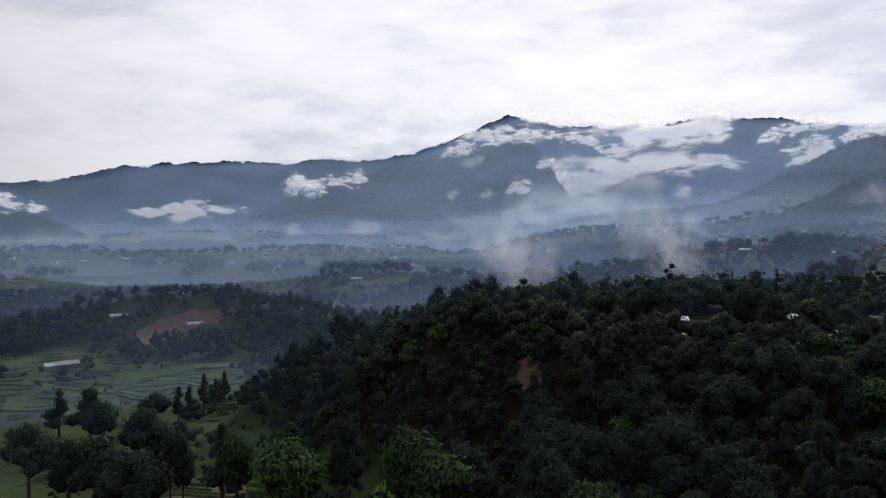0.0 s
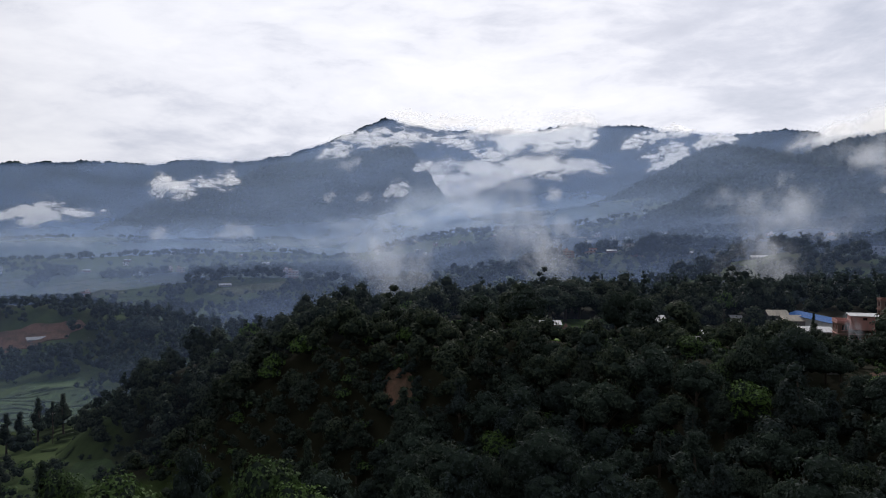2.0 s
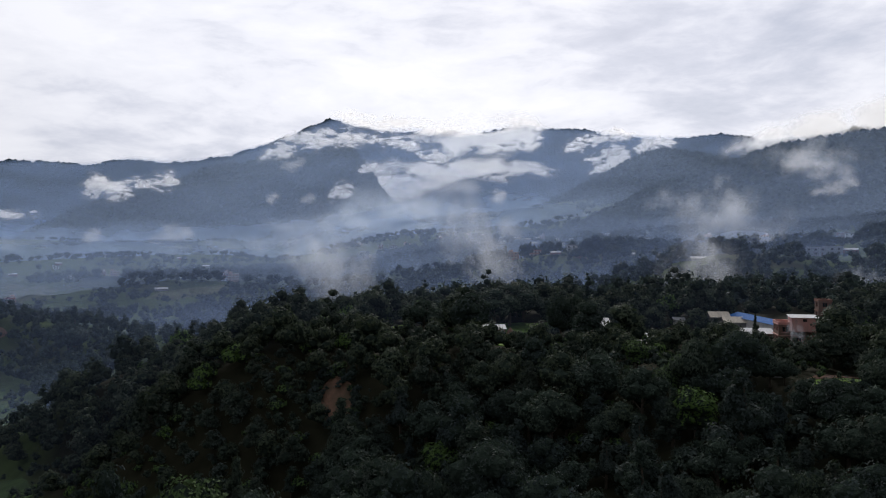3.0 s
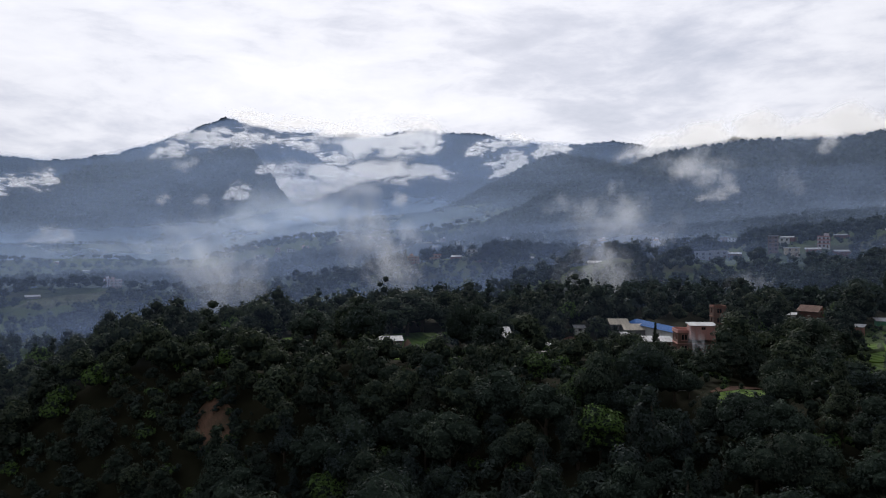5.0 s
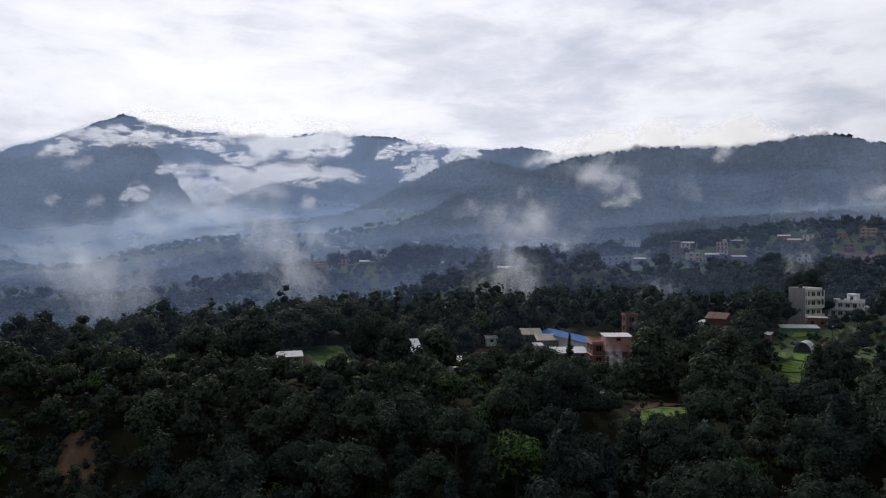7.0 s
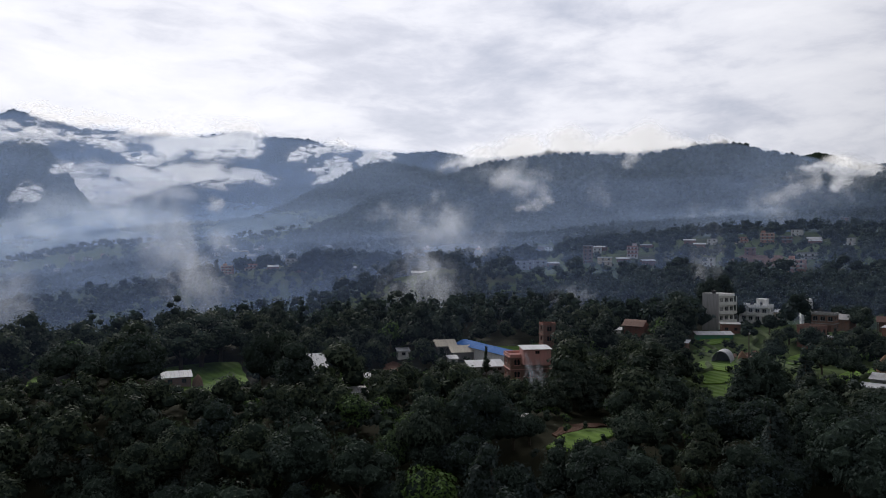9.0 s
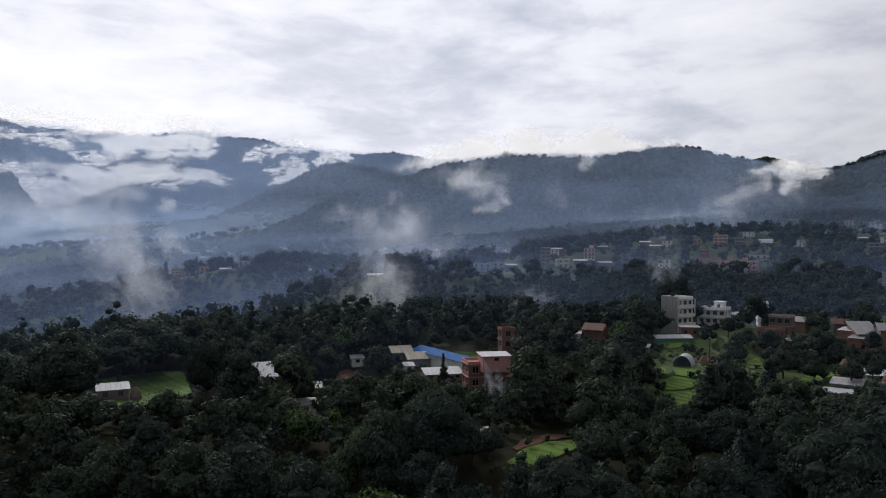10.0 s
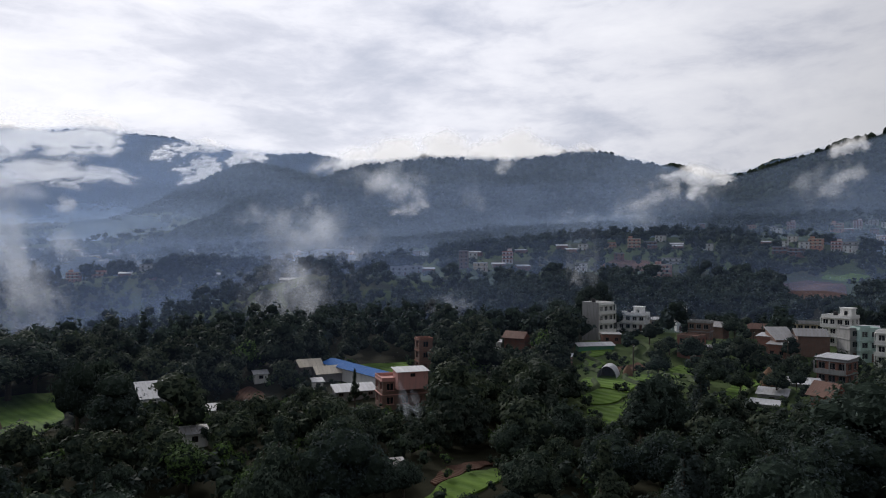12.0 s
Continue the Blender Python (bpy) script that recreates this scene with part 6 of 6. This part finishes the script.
mist(62.3, 880, 101, 78, 117, M_PLUME, 30, 3)
mist(66.4, 1150, 154, 124, 94, M_PLUME, 25, 3)
mist(73.9, 880, 133, 95, 63, M_PLUME, 10, 3)
mist(17.8, 480, 57, 28, 69, M_PLUME, 8, 3)
mist(41.4, 150, 41, 5, 9, M_SMOKE, 14, 3)
mist(46.2, 300, 42, 26, 26, M_SMOKE, 5, 3)


def bank(thick, fray, low, high, fine, grain=0.5, colour=(0.98, 0.98, 0.99), through=0.9):
    """Torn cloud along a band: dense in its middle line, frayed by noise towards both rims and both ends."""
    def build(n):
        at = n.add("ShaderNodeTexCoord").outputs["Object"]
        rim, ends = n.add("ShaderNodeAttribute"), n.add("ShaderNodeAttribute")
        rim.attribute_name, ends.attribute_name = "rim", "ends"
        inward = n.math("MULTIPLY", rim.outputs["Fac"], ends.outputs["Fac"])
        at = n.vec("ADD", n.vec("MULTIPLY", at, (grain, 1.0, 1.0)), n.add("ShaderNodeVectorMath", {"operation": "SCALE"}, i0=(31.0, 17.0, 9.0), Scale=n.add("ShaderNodeObjectInfo").outputs["Random"]).outputs[0])
        warp = n.vec("ADD", at, n.add("ShaderNodeVectorMath", {"operation": "SCALE"}, i0=n.noise(at, 0.9, 4, colour=True), Scale=0.9).outputs[0])
        torn = n.math("MULTIPLY", n.math("SUBTRACT", n.noise(warp, fine, 6, 0.52), 0.5), fray)
        alpha = n.math("MULTIPLY", n.span(n.math("ADD", inward, torn), low, high, smooth=True), n.span(inward, 0.0, 0.55, smooth=True))
        alpha = n.math("MULTIPLY", alpha, thick)
        lit = n.add("ShaderNodeMixShader", None, Fac=through, i1=n.add("ShaderNodeBsdfDiffuse", None, Color=(*colour, 1)).outputs[0],
                    i2=n.add("ShaderNodeBsdfTranslucent", None, Color=(*colour, 1)).outputs[0])
        both = n.add("ShaderNodeMixShader", None, Fac=alpha, i1=n.add("ShaderNodeBsdfTransparent").outputs[0], i2=lit.outputs[0])
        n.add("ShaderNodeOutputMaterial", None, Surface=both.outputs[0])
    return build


M_BANK_CLOUD = material("cloud_bank", bank(0.93, 4.8, 0.10, 1.00, 2.3, 0.38))
M_BANK_DENSE = material("dense_cloud", bank(0.97, 4.6, -0.10, 0.85, 2.4, 0.36))
M_BANK_WISP = material("torn_cloud", bank(0.80, 5.4, 0.25, 1.30, 2.4, 0.38))
M_BANK_VEIL = material("cloud_veil", bank(0.25, 4.2, 0.15, 1.30, 1.5, 0.8))
M_BANK_CAP = material("crest_cloud", bank(0.90, 2.8, 0.00, 0.95, 1.1, 0.8))
M_BANK_MIST = material("valley_mist", bank(0.20, 4.2, 0.20, 1.30, 1.8, 0.7, (0.80, 0.88, 0.98)))


def cloud_band(dist, mat, line):
    """A band of cloud along a line of bearings, heights and half widths; thin ones of two veils."""
    line = np.array(line, float)
    mid = line[len(line) // 2]
    tall = float(line[:, 2].max()) * 1.8
    k = np.linspace(0, 1, 48)
    own = np.linspace(0, 1, len(line))
    a, z, h = [np.convolve(np.pad(np.interp(k, own, col), 3, "edge"), np.ones(7) / 7, "valid") for col in line.T]
    x, z = dist * np.sin(np.radians(a - mid[0])), z - mid[1]
    dx, dz = np.gradient(x), np.gradient(z)
    run = np.hypot(dx, dz)
    nx, nz = -dz / run, dx / run
    v = np.linspace(-1.7, 1.7, 13)
    verts, faces, rims, ends = [], [], [], []
    for layer in range(1 if mat in (M_BANK_DENSE, M_BANK_CLOUD, M_BANK_CAP) else 2):
        V, K = np.meshgrid(v, k, indexing="ij")
        wide = h * (1.0 + 0.18 * waves(x, 0 * x, tall * 2, int(dist) + layer))
        deep = dist * np.cos(np.radians(a - mid[0])) - dist - layer * 0.35 * tall - 0.45 * tall * (V + 1.7) / 3.4 + 0.03 * tall * waves(V * tall, K * 900, tall, layer)
        verts.append(np.stack([x + nx * V * wide, deep, z + nz * V * wide], -1).reshape(-1, 3) / tall)
        faces.append(grid_faces(13, 48) + layer * 13 * 48)
        rims.append((1 - np.abs(V) / 1.7).ravel())
        ends.append(np.clip(np.minimum(K, 1 - K) / 0.22, 0, 1).ravel())
    me = mesh_of("cloud", np.concatenate(verts), np.concatenate(faces), [mat], True)
    me.attributes.new("rim", "FLOAT", "POINT").data.foreach_set("value", np.concatenate(rims).astype(np.float32))
    me.attributes.new("ends", "FLOAT", "POINT").data.foreach_set("value", np.concatenate(ends).astype(np.float32))
    ob = new("cloud", me)
    px, py = bearing(mid[0], dist)
    ob.matrix_world = pose(px, py, mid[1], 0, 0, -mid[0]) @ Matrix.Scale(tall, 4)
    thin = mat in (M_BANK_VEIL, M_BANK_MIST)
    return tagged(ob, "thin grey mist drifting before the wooded slopes" if thin else "torn white cloud drifting along the mountain", "mist" if thin else "cloud", kind="stuff")


# cloud placed to fit the camera's view of summit, ridge gaps, crests and valley
cloud_band(3320, M_BANK_WISP, [(0.8, 401, 11), (2.3, 443, 32), (4.6, 500, 40), (6.9, 518, 35), (9.1, 518, 35), (11.3, 503, 32), (13.9, 507, 32), (15.9, 496, 21)])
cloud_band(3335, M_BANK_CLOUD, [(6.6, 632, 21), (8.2, 610, 32), (10.4, 597, 29), (13.1, 582, 27), (15.7, 562, 37), (17.8, 565, 27)])
cloud_band(3320, M_BANK_DENSE, [(14.4, 506, 27), (16.5, 522, 64), (19.1, 532, 85), (21.5, 530, 75), (23.1, 520, 48), (24.5, 506, 19)])
cloud_band(3300, M_BANK_WISP, [(13.3, 459, 11), (14.6, 427, 26), (15.7, 430, 26), (16.8, 459, 16)])
cloud_band(3310, M_BANK_WISP, [(24.9, 446, 13), (26.2, 480, 27), (28.0, 502, 24), (29.8, 523, 24), (31.2, 530, 19)])
cloud_band(3640, M_BANK_WISP, [(26.4, 432, 15), (28.1, 458, 26), (29.1, 485, 26), (30.4, 516, 15)])
cloud_band(3640, M_BANK_DENSE, [(27.0, 378, 15), (28.2, 395, 26), (29.1, 434, 35), (30.0, 471, 29), (30.7, 504, 15)])
cloud_band(3310, M_BANK_WISP, [(30.4, 452, 13), (31.6, 465, 27), (32.9, 471, 24), (34.2, 476, 16)])
cloud_band(3640, M_BANK_DENSE, [(8.0, 454, 18), (9.6, 390, 58), (11.4, 332, 99), (13.1, 342, 88), (14.8, 374, 58), (17.0, 393, 44), (19.5, 406, 41), (21.9, 409, 38), (24.3, 395, 32), (25.8, 397, 18)])
cloud_band(3640, M_BANK_VEIL, [(10.7, 256, 41), (12.7, 255, 82), (14.9, 309, 70), (17.4, 334, 47), (19.9, 350, 29)])
cloud_band(2600, M_BANK_CLOUD, [(-32.3, 166, 25), (-31.1, 160, 27), (-29.8, 148, 25), (-28.4, 138, 19), (-27.1, 123, 6)])
cloud_band(3500, M_BANK_CLOUD, [(-23.2, 170, 8), (-21.7, 161, 25), (-20.1, 144, 39), (-18.2, 169, 51), (-16.5, 164, 31), (-14.5, 163, 31), (-13.0, 193, 11)])
cloud_band(3330, M_BANK_WISP, [(-11.5, 244, 16), (-9.8, 282, 53), (-8.4, 257, 32), (-7.3, 239, 11)])
cloud_band(3330, M_BANK_WISP, [(-8.7, 298, 11), (-6.7, 304, 27), (-5.6, 318, 40), (-4.2, 301, 16)])
cloud_band(2880, M_BANK_WISP, [(6.4, 205, 14), (7.5, 237, 35), (8.8, 277, 16)])
cloud_band(2880, M_BANK_VEIL, [(4.4, 192, 18), (5.1, 215, 21), (5.6, 237, 12)])
cloud_band(3150, M_BANK_VEIL, [(2.7, 349, 15), (3.9, 374, 28), (5.3, 398, 15)])
cloud_band(2300, M_BANK_VEIL, [(-7.1, 41, 13), (-5.5, 58, 33), (-4.2, 70, 30), (-3.2, 85, 11)])
cloud_band(2300, M_BANK_VEIL, [(-11.3, 52, 11), (-10.4, 67, 26), (-9.8, 88, 11)])
cloud_band(3300, M_BANK_WISP, [(8.9, 360, 13), (9.9, 386, 24), (10.7, 400, 13)])
cloud_band(2600, M_BANK_VEIL, [(1.8, 188, 13), (2.4, 204, 17), (2.8, 221, 10)])
cloud_band(2300, M_BANK_VEIL, [(13.0, 124, 15), (14.3, 145, 30), (15.6, 156, 15)])
cloud_band(1900, M_BANK_VEIL, [(19.4, 149, 9), (20.0, 166, 21), (20.7, 188, 12)])
cloud_band(1700, M_BANK_MIST, [(-8.9, 17, 11), (-2.5, 38, 27), (2.0, 51, 38), (6.6, 72, 41), (11.1, 84, 35), (15.1, 89, 19)])
cloud_band(2400, M_BANK_MIST, [(5.9, 143, 31), (9.5, 162, 66), (13.0, 151, 69), (17.4, 131, 50), (21.1, 135, 23)])
cloud_band(1900, M_BANK_MIST, [(-32.6, 37, 15), (-28.0, 38, 24), (-22.9, 46, 27), (-16.5, 42, 27), (-11.4, 33, 15)])
cloud_band(1425, M_BANK_CAP, [(36.4, 210, 9), (38.1, 223, 18), (40.4, 238, 25), (42.6, 247, 27), (45.2, 255, 27), (47.8, 256, 25), (50.4, 254, 25), (52.5, 250, 30), (54.5, 254, 23), (56.5, 256, 21), (58.5, 256, 16), (59.8, 250, 7)])
cloud_band(1180, M_BANK_VEIL, [(50.9, 188, 6), (51.7, 200, 12), (52.0, 216, 11)])
cloud_band(1150, M_BANK_VEIL, [(40.3, 172, 7), (42.0, 172, 14), (43.8, 163, 18), (45.1, 148, 15), (46.2, 132, 7)])
cloud_band(1150, M_BANK_VEIL, [(42.5, 122, 7), (44.7, 127, 13), (46.2, 136, 7)])
cloud_band(1160, M_BANK_VEIL, [(60.6, 108, 6), (61.5, 129, 11), (62.7, 148, 16), (64.3, 161, 11), (65.1, 170, 6)])
cloud_band(1240, M_BANK_WISP, [(65.4, 142, 6), (65.9, 162, 15), (66.4, 183, 18), (66.8, 199, 10)])
cloud_band(1100, M_BANK_VEIL, [(73.5, 134, 5), (74.7, 150, 12), (75.9, 164, 12), (77.0, 173, 7)])
cloud_band(1240, M_BANK_CAP, [(74.2, 214, 7), (75.2, 219, 11), (76.4, 222, 13), (77.4, 223, 8)])
cloud_band(1270, M_BANK_CAP, [(62.7, 189, 6), (65.1, 190, 12), (66.7, 183, 17), (68.0, 178, 10), (69.4, 181, 5)])
cloud_band(1500, M_BANK_MIST, [(4.3, 83, 24), (8.2, 97, 36), (11.3, 106, 34), (14.6, 100, 24), (17.6, 110, 12)])
cloud_band(1050, M_BANK_MIST, [(54.3, 102, 8), (57.5, 105, 13), (60.6, 104, 13), (63.5, 106, 7)])
cloud_band(3645, M_BANK_DENSE, [(9.8, 371, 29), (10.9, 310, 70), (12.0, 275, 76), (13.3, 297, 59), (14.6, 346, 29)])
